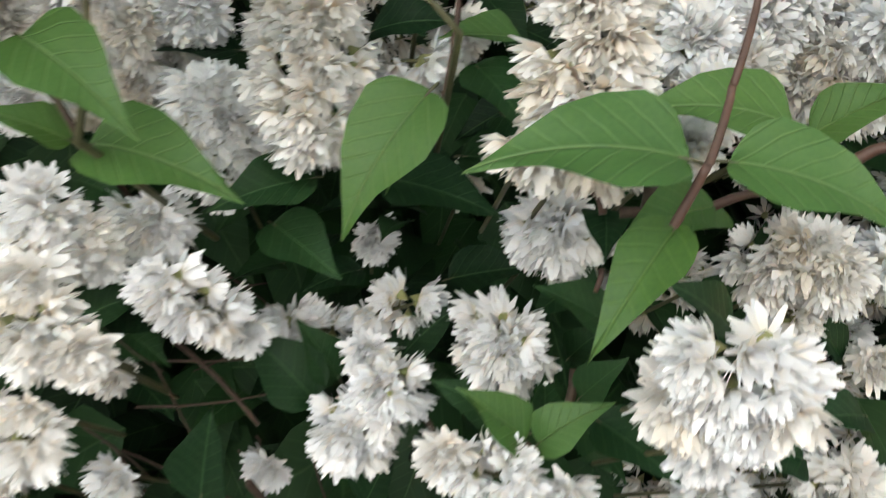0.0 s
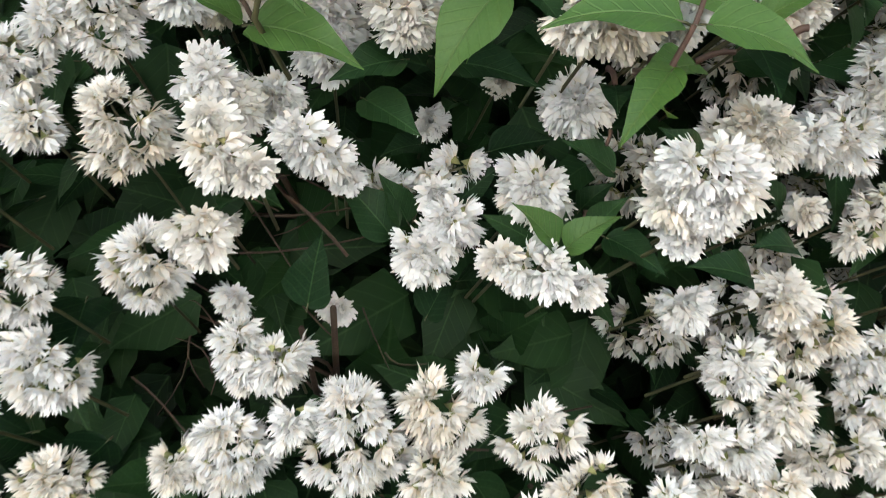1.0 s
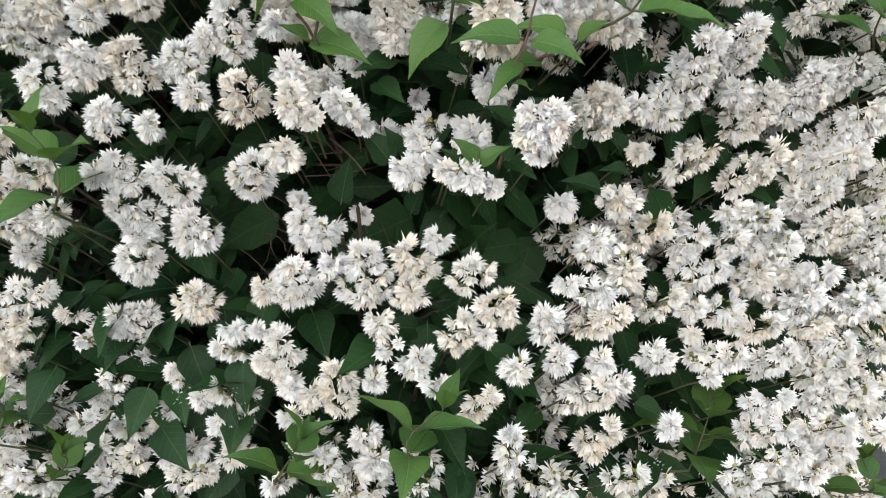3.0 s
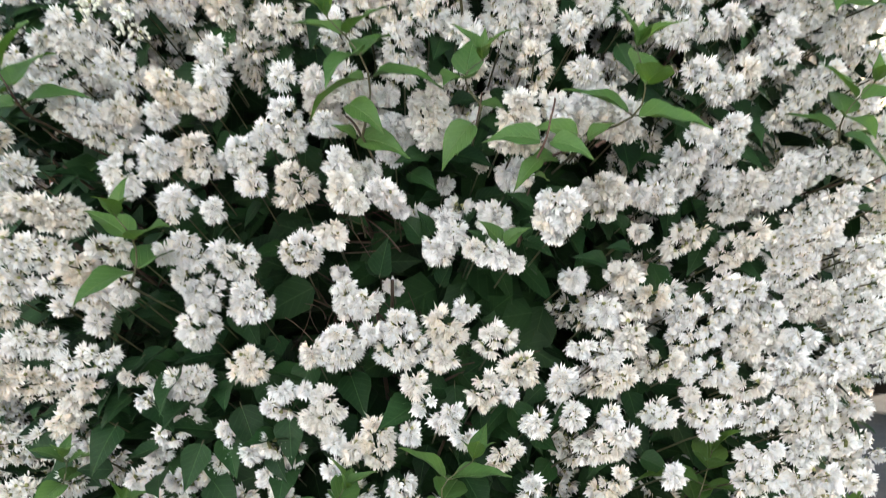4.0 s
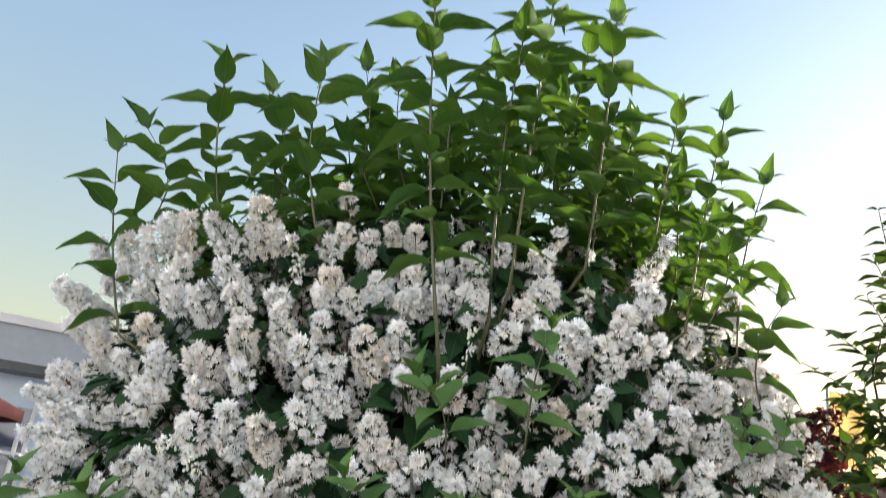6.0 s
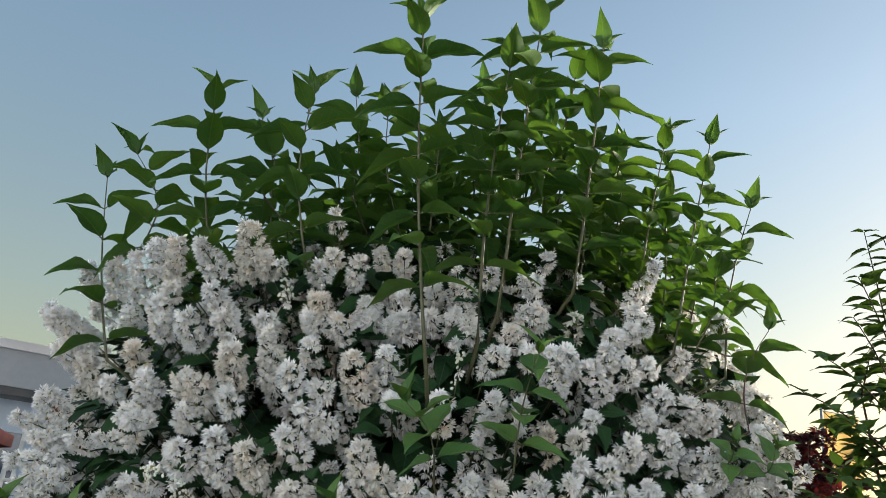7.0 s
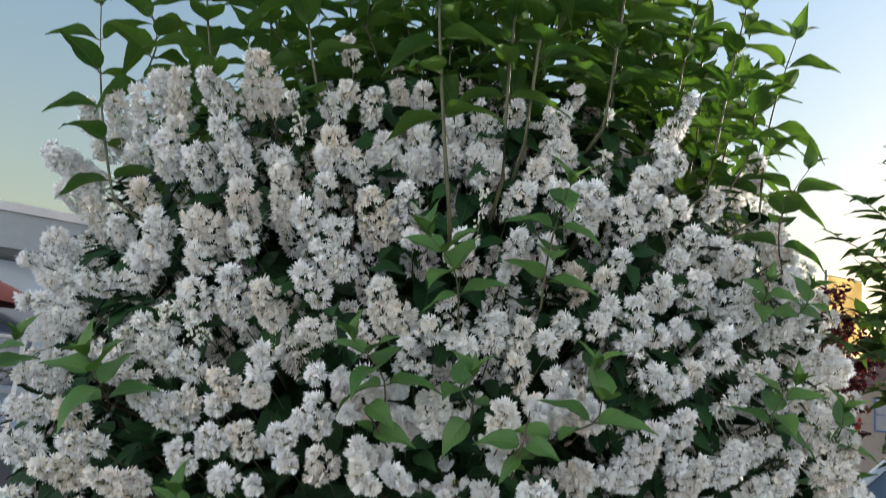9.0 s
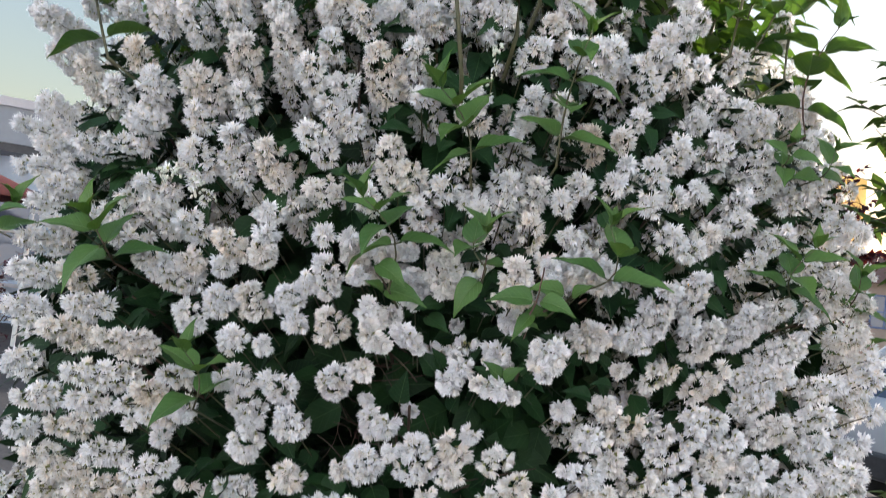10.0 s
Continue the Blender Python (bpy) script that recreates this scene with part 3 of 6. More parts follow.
bloom((-0.440, 0.440, 1.731), (-0.455, 0.402, 1.759), 0.048, "white")
bloom((-0.302, 0.435, 1.637), (-0.314, 0.399, 1.674), 0.050, "white")
bloom((-0.285, 0.452, 1.694), (-0.288, 0.423, 1.726), 0.045, "white")
bloom((-0.245, 0.426, 1.632), (-0.263, 0.403, 1.647), 0.045, "white")
bloom((-0.222, 0.420, 1.565), (-0.271, 0.371, 1.602), 0.042, "white")
bloom((-0.186, 0.476, 1.639), (-0.209, 0.417, 1.708), 0.060, "cream")
bloom((-0.148, 0.485, 1.673), (-0.151, 0.443, 1.727), 0.051, "white")
bloom((-0.132, 0.438, 1.632), (-0.133, 0.425, 1.643), 0.040, "white")
bloom((-0.237, 0.493, 1.754), (-0.258, 0.456, 1.783), 0.053, "white")
bloom((-0.289, 0.466, 1.759), (-0.305, 0.440, 1.776), 0.043, "white")
bloom((-0.192, 0.513, 1.765), (-0.198, 0.479, 1.800), 0.049, "white")
bloom((-0.132, 0.522, 1.767), (-0.145, 0.486, 1.802), 0.048, "white")
bloom((-0.260, 0.416, 1.521), (-0.294, 0.375, 1.560), 0.045, "white")
bloom((-0.245, 0.408, 1.469), (-0.277, 0.382, 1.470), 0.045, "cream")
bloom((-0.151, 0.418, 1.484), (-0.163, 0.378, 1.551), 0.049, "cream")
bloom((-0.114, 0.411, 1.489), (-0.138, 0.385, 1.515), 0.047, "cream")
bloom((-0.176, 0.403, 1.448), (-0.191, 0.381, 1.475), 0.041, "white")
bloom((-0.071, 0.407, 1.476), (-0.080, 0.390, 1.498), 0.044, "white")
bloom((-0.098, 0.412, 1.410), (-0.110, 0.383, 1.464), 0.044, "white")
bloom((-0.247, 0.402, 1.393), (-0.249, 0.389, 1.410), 0.039, "white")
bloom((-0.207, 0.403, 1.400), (-0.205, 0.382, 1.402), 0.034, "white")
bloom((-0.157, 0.405, 1.393), (-0.175, 0.386, 1.415), 0.038, "white")
bloom((-0.028, 0.433, 1.596), (-0.065, 0.409, 1.609), 0.035, "cream")
bloom((-0.043, 0.447, 1.628), (-0.049, 0.427, 1.650), 0.043, "white")
bloom((0.045, 0.458, 1.633), (0.043, 0.437, 1.659), 0.043, "white")
bloom((0.034, 0.443, 1.608), (0.037, 0.422, 1.609), 0.035, "cream")
bloom((0.024, 0.431, 1.583), (0.027, 0.414, 1.584), 0.029, "white")
bloom((0.091, 0.462, 1.642), (0.086, 0.449, 1.654), 0.038, "white")
bloom((0.086, 0.452, 1.611), (0.088, 0.435, 1.612), 0.028, "white")
bloom((-0.035, 0.404, 1.477), (-0.033, 0.383, 1.479), 0.035, "white")
bloom((-0.016, 0.400, 1.461), (-0.014, 0.381, 1.463), 0.032, "white")
bloom((0.020, 0.416, 1.473), (0.024, 0.392, 1.516), 0.044, "white")
bloom((0.062, 0.419, 1.477), (0.066, 0.398, 1.514), 0.038, "cream")
bloom((0.060, 0.397, 1.415), (0.060, 0.377, 1.455), 0.039, "cream")
bloom((-0.014, 0.396, 1.424), (-0.020, 0.386, 1.433), 0.040, "cream")
bloom((0.107, 0.421, 1.476), (0.100, 0.394, 1.493), 0.034, "white")
bloom((0.118, 0.403, 1.432), (0.122, 0.381, 1.435), 0.037, "white")
bloom((0.128, 0.443, 1.515), (0.132, 0.418, 1.517), 0.041, "white")
bloom((0.022, 0.488, 1.712), (0.054, 0.460, 1.742), 0.046, "white")
bloom((0.067, 0.512, 1.763), (0.058, 0.483, 1.793), 0.052, "cream")
bloom((0.102, 0.493, 1.731), (0.097, 0.470, 1.755), 0.047, "white")
bloom((-0.045, 0.528, 1.800), (-0.051, 0.505, 1.820), 0.049, "white")
bloom((-0.091, 0.529, 1.794), (-0.093, 0.488, 1.811), 0.044, "white")
bloom((-0.037, 0.490, 1.756), (-0.035, 0.474, 1.756), 0.026, "white")
bloom((0.150, 0.513, 1.694), (0.129, 0.467, 1.754), 0.054, "white")
bloom((0.144, 0.475, 1.564), (0.136, 0.448, 1.608), 0.040, "tan")
bloom((-0.026, 0.471, 1.675), (-0.021, 0.438, 1.724), 0.016, "bud")
bloom((0.171, 0.522, 1.726), (0.160, 0.489, 1.766), 0.047, "white")
bloom((0.227, 0.551, 1.692), (0.205, 0.510, 1.747), 0.053, "white")
bloom((0.244, 0.574, 1.757), (0.236, 0.548, 1.788), 0.045, "white")
bloom((0.283, 0.598, 1.728), (0.277, 0.566, 1.768), 0.045, "white")
bloom((0.323, 0.627, 1.760), (0.317, 0.608, 1.781), 0.042, "white")
bloom((0.312, 0.643, 1.846), (0.287, 0.610, 1.885), 0.048, "white")
bloom((0.381, 0.695, 1.785), (0.392, 0.663, 1.819), 0.049, "white")
bloom((0.470, 0.741, 1.860), (0.474, 0.698, 1.906), 0.044, "white")
bloom((0.336, 0.632, 1.688), (0.343, 0.599, 1.727), 0.059, "white")
bloom((0.391, 0.663, 1.675), (0.397, 0.628, 1.720), 0.058, "white")
bloom((0.308, 0.583, 1.661), (0.319, 0.567, 1.673), 0.045, "white")
bloom((0.427, 0.683, 1.671), (0.443, 0.647, 1.710), 0.054, "white")
bloom((0.496, 0.742, 1.728), (0.511, 0.701, 1.771), 0.059, "white")
bloom((0.521, 0.720, 1.709), (0.529, 0.697, 1.731), 0.050, "white")
bloom((0.275, 0.540, 1.580), (0.285, 0.513, 1.616), 0.052, "white")
bloom((0.341, 0.591, 1.586), (0.350, 0.554, 1.639), 0.057, "white")
bloom((0.247, 0.497, 1.542), (0.234, 0.477, 1.573), 0.045, "white")
bloom((0.179, 0.463, 1.523), (0.184, 0.435, 1.525), 0.048, "white")
bloom((0.192, 0.488, 1.597), (0.181, 0.475, 1.611), 0.041, "cream")
bloom((0.212, 0.512, 1.633), (0.213, 0.495, 1.654), 0.037, "white")
bloom((0.268, 0.498, 1.514), (0.285, 0.483, 1.526), 0.041, "white")
bloom((0.233, 0.473, 1.503), (0.237, 0.447, 1.505), 0.044, "white")
bloom((0.394, 0.630, 1.585), (0.440, 0.585, 1.627), 0.041, "white")
bloom((0.414, 0.623, 1.557), (0.451, 0.585, 1.589), 0.046, "white")
bloom((0.378, 0.578, 1.519), (0.398, 0.552, 1.549), 0.044, "white")
bloom((0.478, 0.652, 1.547), (0.512, 0.618, 1.573), 0.042, "white")
bloom((0.521, 0.702, 1.642), (0.532, 0.668, 1.683), 0.049, "white")
bloom((0.540, 0.687, 1.599), (0.560, 0.660, 1.622), 0.044, "white")
bloom((0.370, 0.564, 1.487), (0.401, 0.538, 1.505), 0.039, "white")
bloom((0.269, 0.476, 1.443), (0.277, 0.460, 1.465), 0.044, "white")
bloom((0.327, 0.521, 1.453), (0.338, 0.501, 1.480), 0.046, "cream")
bloom((0.446, 0.615, 1.472), (0.479, 0.583, 1.498), 0.045, "white")
bloom((0.563, 0.676, 1.509), (0.594, 0.642, 1.531), 0.048, "white")
bloom((-0.446, 0.409, 1.309), (-0.510, 0.343, 1.337), 0.043, "white")
bloom((-0.431, 0.385, 1.342), (-0.453, 0.361, 1.339), 0.036, "cream")
bloom((-0.381, 0.377, 1.279), (-0.394, 0.356, 1.302), 0.050, "white")
bloom((-0.416, 0.366, 1.245), (-0.434, 0.342, 1.275), 0.039, "white")
bloom((-0.389, 0.379, 1.333), (-0.394, 0.366, 1.347), 0.039, "white")
bloom((-0.340, 0.395, 1.359), (-0.338, 0.370, 1.363), 0.042, "cream")
bloom((-0.336, 0.384, 1.272), (-0.342, 0.365, 1.312), 0.045, "cream")
bloom((-0.293, 0.399, 1.296), (-0.290, 0.372, 1.300), 0.046, "white")
bloom((-0.274, 0.392, 1.264), (-0.272, 0.371, 1.268), 0.034, "white")
bloom((-0.355, 0.367, 1.223), (-0.362, 0.354, 1.244), 0.041, "white")
bloom((-0.312, 0.376, 1.227), (-0.311, 0.359, 1.230), 0.029, "white")
bloom((-0.721, 0.455, 1.290), (-0.755, 0.405, 1.300), 0.046, "white")
bloom((-0.636, 0.424, 1.290), (-0.660, 0.390, 1.307), 0.044, "cream")
bloom((-0.584, 0.403, 1.249), (-0.621, 0.357, 1.259), 0.043, "white")
bloom((-0.702, 0.426, 1.228), (-0.735, 0.377, 1.245), 0.048, "white")
bloom((-0.604, 0.406, 1.206), (-0.651, 0.346, 1.217), 0.046, "cream")
bloom((-0.495, 0.390, 1.198), (-0.552, 0.330, 1.216), 0.041, "cream")
bloom((-0.523, 0.404, 1.150), (-0.591, 0.329, 1.159), 0.040, "white")
bloom((-0.692, 0.399, 1.156), (-0.714, 0.365, 1.163), 0.042, "white")
bloom((-0.640, 0.405, 1.109), (-0.680, 0.350, 1.110), 0.039, "white")
bloom((-0.562, 0.394, 1.107), (-0.593, 0.356, 1.114), 0.040, "white")
bloom((-0.591, 0.404, 1.067), (-0.626, 0.360, 1.073), 0.039, "cream")
bloom((-0.500, 0.380, 1.116), (-0.520, 0.357, 1.116), 0.028, "white")
bloom((-0.446, 0.394, 1.100), (-0.481, 0.359, 1.107), 0.036, "white")
bloom((-0.422, 0.381, 1.116), (-0.420, 0.360, 1.121), 0.036, "white")
bloom((-0.505, 0.382, 1.085), (-0.504, 0.369, 1.088), 0.022, "white")
bloom((-0.462, 0.379, 1.134), (-0.490, 0.349, 1.144), 0.036, "cream")
bloom((-0.417, 0.370, 1.166), (-0.450, 0.337, 1.171), 0.030, "white")
bloom((-0.462, 0.394, 1.067), (-0.461, 0.378, 1.072), 0.028, "white")
bloom((-0.329, 0.375, 1.162), (-0.349, 0.355, 1.189), 0.039, "white")
bloom((-0.366, 0.366, 1.169), (-0.364, 0.349, 1.173), 0.029, "white")
bloom((-0.316, 0.387, 1.124), (-0.347, 0.361, 1.145), 0.042, "white")
bloom((-0.322, 0.391, 1.103), (-0.320, 0.368, 1.108), 0.038, "white")
bloom((-0.273, 0.389, 1.159), (-0.302, 0.365, 1.182), 0.043, "white")
bloom((-0.256, 0.389, 1.105), (-0.268, 0.374, 1.136), 0.050, "white")
bloom((-0.320, 0.405, 1.066), (-0.345, 0.383, 1.078), 0.043, "white")
bloom((-0.532, 0.418, 1.033), (-0.572, 0.371, 1.036), 0.038, "white")
bloom((-0.514, 0.403, 1.005), (-0.447, 0.413, 1.027), 0.038, "white")
bloom((-0.676, 0.400, 1.053), (-0.699, 0.367, 1.061), 0.040, "white")
bloom((-0.637, 0.409, 1.013), (-0.666, 0.370, 1.023), 0.040, "cream")
bloom((-0.595, 0.422, 0.998), (-0.635, 0.371, 0.999), 0.039, "cream")
bloom((-0.602, 0.426, 0.966), (-0.643, 0.375, 0.971), 0.040, "cream")
bloom((-0.535, 0.440, 0.972), (-0.590, 0.378, 0.978), 0.039, "cream")
bloom((-0.486, 0.432, 0.976), (-0.484, 0.410, 0.982), 0.038, "cream")
bloom((-0.262, 0.410, 1.032), (-0.260, 0.383, 1.039), 0.046, "cream")
bloom((-0.334, 0.441, 0.992), (-0.368, 0.411, 1.000), 0.044, "white")
bloom((-0.235, 0.409, 1.317), (-0.243, 0.387, 1.367), 0.043, "white")
bloom((-0.213, 0.401, 1.251), (-0.228, 0.381, 1.287), 0.046, "cream")
bloom((-0.206, 0.407, 1.168), (-0.208, 0.394, 1.204), 0.046, "white")
bloom((-0.267, 0.400, 1.325), (-0.265, 0.381, 1.328), 0.033, "white")
bloom((-0.137, 0.410, 1.116), (-0.151, 0.397, 1.147), 0.038, "white")
bloom((-0.116, 0.414, 1.126), (-0.129, 0.387, 1.130), 0.034, "white")
bloom((-0.141, 0.398, 1.057), (-0.154, 0.385, 1.092), 0.049, "white")
bloom((-0.180, 0.394, 1.059), (-0.178, 0.374, 1.064), 0.034, "cream")
bloom((-0.109, 0.396, 1.093), (-0.107, 0.379, 1.097), 0.029, "white")
bloom((-0.068, 0.398, 1.064), (-0.073, 0.386, 1.121), 0.052, "white")
bloom((-0.008, 0.396, 1.094), (-0.030, 0.384, 1.123), 0.040, "cream")
bloom((0.003, 0.400, 1.132), (0.005, 0.384, 1.135), 0.028, "white")
bloom((-0.018, 0.385, 1.071), (-0.015, 0.366, 1.076), 0.033, "cream")
bloom((0.046, 0.393, 1.096), (0.039, 0.384, 1.113), 0.048, "cream")
bloom((0.173, 0.447, 1.139), (0.177, 0.423, 1.144), 0.041, "white")
bloom((0.184, 0.423, 1.092), (0.139, 0.411, 1.099), 0.026, "white")
bloom((0.087, 0.392, 1.068), (0.061, 0.378, 1.068), 0.040, "cream")
bloom((0.240, 0.478, 1.302), (0.276, 0.443, 1.378), 0.049, "white")
bloom((0.230, 0.469, 1.293), (0.234, 0.444, 1.297), 0.042, "white")
bloom((0.306, 0.503, 1.357), (0.326, 0.477, 1.403), 0.045, "white")
bloom((0.321, 0.523, 1.282), (0.359, 0.493, 1.330), 0.044, "cream")
bloom((0.389, 0.553, 1.308), (0.414, 0.522, 1.364), 0.053, "white")
bloom((0.436, 0.574, 1.347), (0.473, 0.543, 1.377), 0.039, "white")
bloom((0.313, 0.500, 1.321), (0.316, 0.479, 1.325), 0.036, "white")
bloom((0.291, 0.491, 1.261), (0.251, 0.476, 1.226), 0.032, "cream")
bloom((0.328, 0.527, 1.216), (0.374, 0.497, 1.265), 0.037, "cream")
bloom((0.432, 0.572, 1.278), (0.489, 0.529, 1.326), 0.039, "white")
bloom((0.408, 0.564, 1.234), (0.475, 0.518, 1.269), 0.046, "white")
bloom((0.326, 0.521, 1.183), (0.378, 0.491, 1.186), 0.031, "white")
bloom((0.213, 0.474, 1.150), (0.249, 0.456, 1.170), 0.039, "cream")
bloom((0.266, 0.491, 1.142), (0.298, 0.474, 1.162), 0.036, "white")
bloom((0.322, 0.505, 1.148), (0.343, 0.491, 1.164), 0.037, "white")
bloom((0.364, 0.522, 1.145), (0.405, 0.496, 1.158), 0.037, "white")
bloom((0.209, 0.461, 1.112), (0.213, 0.435, 1.118), 0.045, "cream")
bloom((0.279, 0.496, 1.109), (0.323, 0.473, 1.135), 0.045, "white")
bloom((0.364, 0.510, 1.112), (0.369, 0.484, 1.118), 0.046, "cream")
bloom((0.399, 0.516, 1.124), (0.403, 0.493, 1.129), 0.039, "cream")
bloom((0.406, 0.543, 1.201), (0.447, 0.515, 1.227), 0.038, "white")
bloom((0.435, 0.543, 1.161), (0.474, 0.515, 1.194), 0.043, "cream")
bloom((0.515, 0.576, 1.237), (0.559, 0.540, 1.261), 0.040, "white")
bloom((0.595, 0.588, 1.256), (0.623, 0.561, 1.278), 0.043, "white")
bloom((0.505, 0.560, 1.193), (0.543, 0.530, 1.212), 0.039, "white")
bloom((0.496, 0.549, 1.150), (0.534, 0.520, 1.177), 0.041, "white")
bloom((0.565, 0.554, 1.150), (0.594, 0.527, 1.179), 0.040, "white")
bloom((0.417, 0.521, 1.110), (0.450, 0.499, 1.132), 0.038, "white")
bloom((0.525, 0.550, 1.110), (0.586, 0.503, 1.134), 0.043, "white")
bloom((0.236, 0.464, 1.071), (0.272, 0.447, 1.093), 0.035, "cream")
bloom((0.186, 0.438, 1.085), (0.189, 0.419, 1.089), 0.033, "white")
bloom((0.321, 0.484, 1.071), (0.342, 0.471, 1.088), 0.036, "white")
bloom((0.400, 0.509, 1.076), (0.433, 0.488, 1.105), 0.037, "white")
bloom((0.485, 0.523, 1.093), (0.509, 0.504, 1.113), 0.038, "white")
bloom((0.563, 0.606, 1.315), (0.598, 0.572, 1.341), 0.049, "cream")
bloom((0.543, 0.622, 1.371), (0.560, 0.587, 1.432), 0.049, "cream")
bloom((0.610, 0.598, 1.299), (0.617, 0.570, 1.304), 0.049, "white")
bloom((0.513, 0.624, 1.433), (0.526, 0.600, 1.469), 0.041, "white")
bloom((0.393, 0.565, 1.416), (0.424, 0.536, 1.447), 0.038, "white")
bloom((0.292, 0.494, 1.431), (0.320, 0.475, 1.443), 0.036, "white")
bloom((0.615, 0.567, 1.216), (0.624, 0.555, 1.223), 0.040, "white")
bloom((0.480, 0.563, 1.289), (0.495, 0.547, 1.312), 0.029, "white")
bloom((0.317, 0.528, 1.529), (0.310, 0.500, 1.546), 0.037, "white")
bloom((0.196, 0.478, 1.554), (0.194, 0.453, 1.563), 0.036, "white")
bloom((0.598, 0.671, 1.493), (0.616, 0.644, 1.521), 0.048, "white")
bloom((0.597, 0.622, 1.376), (0.609, 0.601, 1.403), 0.047, "cream")
bloom((0.507, 0.580, 1.347), (0.515, 0.569, 1.358), 0.036, "white")
bloom((-0.608, 0.485, 1.853), (-0.625, 0.431, 1.900), 0.051, "white")
bloom((-0.579, 0.471, 1.839), (-0.578, 0.419, 1.902), 0.051, "cream")
bloom((-0.794, 0.556, 1.830), (-0.804, 0.514, 1.868), 0.050, "white")
bloom((-0.714, 0.537, 1.806), (-0.724, 0.475, 1.873), 0.062, "white")
bloom((-0.645, 0.512, 1.791), (-0.658, 0.437, 1.875), 0.056, "white")
bloom((-0.755, 0.547, 1.778), (-0.760, 0.509, 1.788), 0.049, "white")
bloom((-0.584, 0.472, 1.738), (-0.589, 0.432, 1.787), 0.055, "white")
bloom((-0.494, 0.459, 1.851), (-0.524, 0.401, 1.894), 0.049, "white")
bloom((-0.454, 0.448, 1.762), (-0.481, 0.396, 1.807), 0.048, "white")
bloom((-0.429, 0.474, 1.852), (-0.433, 0.403, 1.935), 0.067, "cream")
bloom((-0.397, 0.456, 1.857), (-0.402, 0.425, 1.886), 0.053, "cream")
bloom((-0.353, 0.465, 1.806), (-0.364, 0.415, 1.868), 0.028, "bud")
bloom((-0.576, 0.455, 1.802), (-0.575, 0.426, 1.808), 0.044, "cream")
bloom((-0.296, 0.488, 1.765), (-0.292, 0.447, 1.822), 0.059, "cream")
bloom((-0.303, 0.487, 1.863), (-0.309, 0.463, 1.885), 0.048, "white")
bloom((-0.286, 0.494, 1.959), (-0.293, 0.460, 1.994), 0.031, "cream")
bloom((-0.248, 0.519, 1.865), (-0.235, 0.486, 1.912), 0.038, "white")
bloom((-0.209, 0.523, 1.781), (-0.206, 0.486, 1.830), 0.058, "white")
bloom((-0.140, 0.543, 1.791), (-0.153, 0.497, 1.849), 0.058, "white")
bloom((-0.163, 0.512, 1.772), (-0.160, 0.479, 1.782), 0.047, "white")
bloom((-0.033, 0.562, 1.838), (-0.046, 0.521, 1.887), 0.058, "white")
bloom((-0.018, 0.522, 1.785), (-0.014, 0.486, 1.795), 0.052, "white")
bloom((0.008, 0.570, 1.900), (0.015, 0.547, 1.928), 0.037, "white")
bloom((-0.054, 0.552, 1.918), (-0.053, 0.543, 1.926), 0.022, "bud")
bloom((0.088, 0.541, 1.817), (0.112, 0.516, 1.843), 0.057, "white")
bloom((0.114, 0.598, 1.953), (0.117, 0.577, 1.975), 0.038, "white")
bloom((0.082, 0.575, 1.894), (0.104, 0.554, 1.914), 0.044, "white")
bloom((0.068, 0.566, 1.902), (0.072, 0.552, 1.919), 0.022, "bud")
bloom((0.289, 0.678, 1.907), (0.331, 0.613, 1.984), 0.044, "white")
bloom((0.253, 0.595, 1.802), (0.251, 0.575, 1.824), 0.054, "white")
bloom((0.280, 0.622, 1.832), (0.289, 0.604, 1.849), 0.045, "white")
bloom((0.176, 0.585, 1.921), (0.180, 0.576, 1.929), 0.022, "bud")
bloom((-0.092, 0.550, 1.856), (-0.095, 0.512, 1.874), 0.043, "white")
bloom((-0.159, 0.549, 1.905), (-0.159, 0.519, 1.942), 0.037, "cream")
bloom((-0.197, 0.532, 1.908), (-0.205, 0.506, 1.935), 0.033, "cream")
bloom((-0.288, 0.493, 1.900), (-0.290, 0.475, 1.916), 0.041, "cream")
bloom((-0.875, 0.612, 1.766), (-0.903, 0.563, 1.784), 0.052, "white")
bloom((-0.389, 0.448, 0.984), (-0.408, 0.415, 0.966), 0.026, "white")
bloom((-0.415, 0.428, 0.991), (-0.432, 0.409, 1.002), 0.018, "cream")
bloom((-0.388, 0.436, 0.918), (-0.343, 0.446, 0.949), 0.029, "white")
bloom((-0.400, 0.460, 0.890), (-0.398, 0.441, 0.896), 0.034, "white")
bloom((-0.401, 0.465, 0.860), (-0.422, 0.433, 0.854), 0.030, "white")
bloom((-0.336, 0.457, 0.865), (-0.363, 0.426, 0.863), 0.029, "white")
bloom((-0.392, 0.452, 0.823), (-0.390, 0.432, 0.830), 0.035, "white")
bloom((-0.300, 0.422, 0.885), (-0.285, 0.425, 0.919), 0.031, "white")
bloom((-0.288, 0.428, 0.935), (-0.292, 0.410, 0.950), 0.027, "white")
bloom((-0.306, 0.431, 0.863), (-0.311, 0.426, 0.887), 0.028, "cream")
bloom((-0.253, 0.415, 0.918), (-0.251, 0.400, 0.923), 0.027, "white")
bloom((-0.213, 0.395, 1.007), (-0.210, 0.378, 1.011), 0.029, "white")
bloom((-0.184, 0.386, 1.015), (-0.182, 0.372, 1.019), 0.024, "white")
bloom((-0.204, 0.400, 0.984), (-0.230, 0.380, 0.991), 0.023, "white")
bloom((-0.189, 0.407, 0.923), (-0.230, 0.381, 0.946), 0.030, "cream")
bloom((-0.153, 0.382, 0.972), (-0.155, 0.375, 1.019), 0.040, "cream")
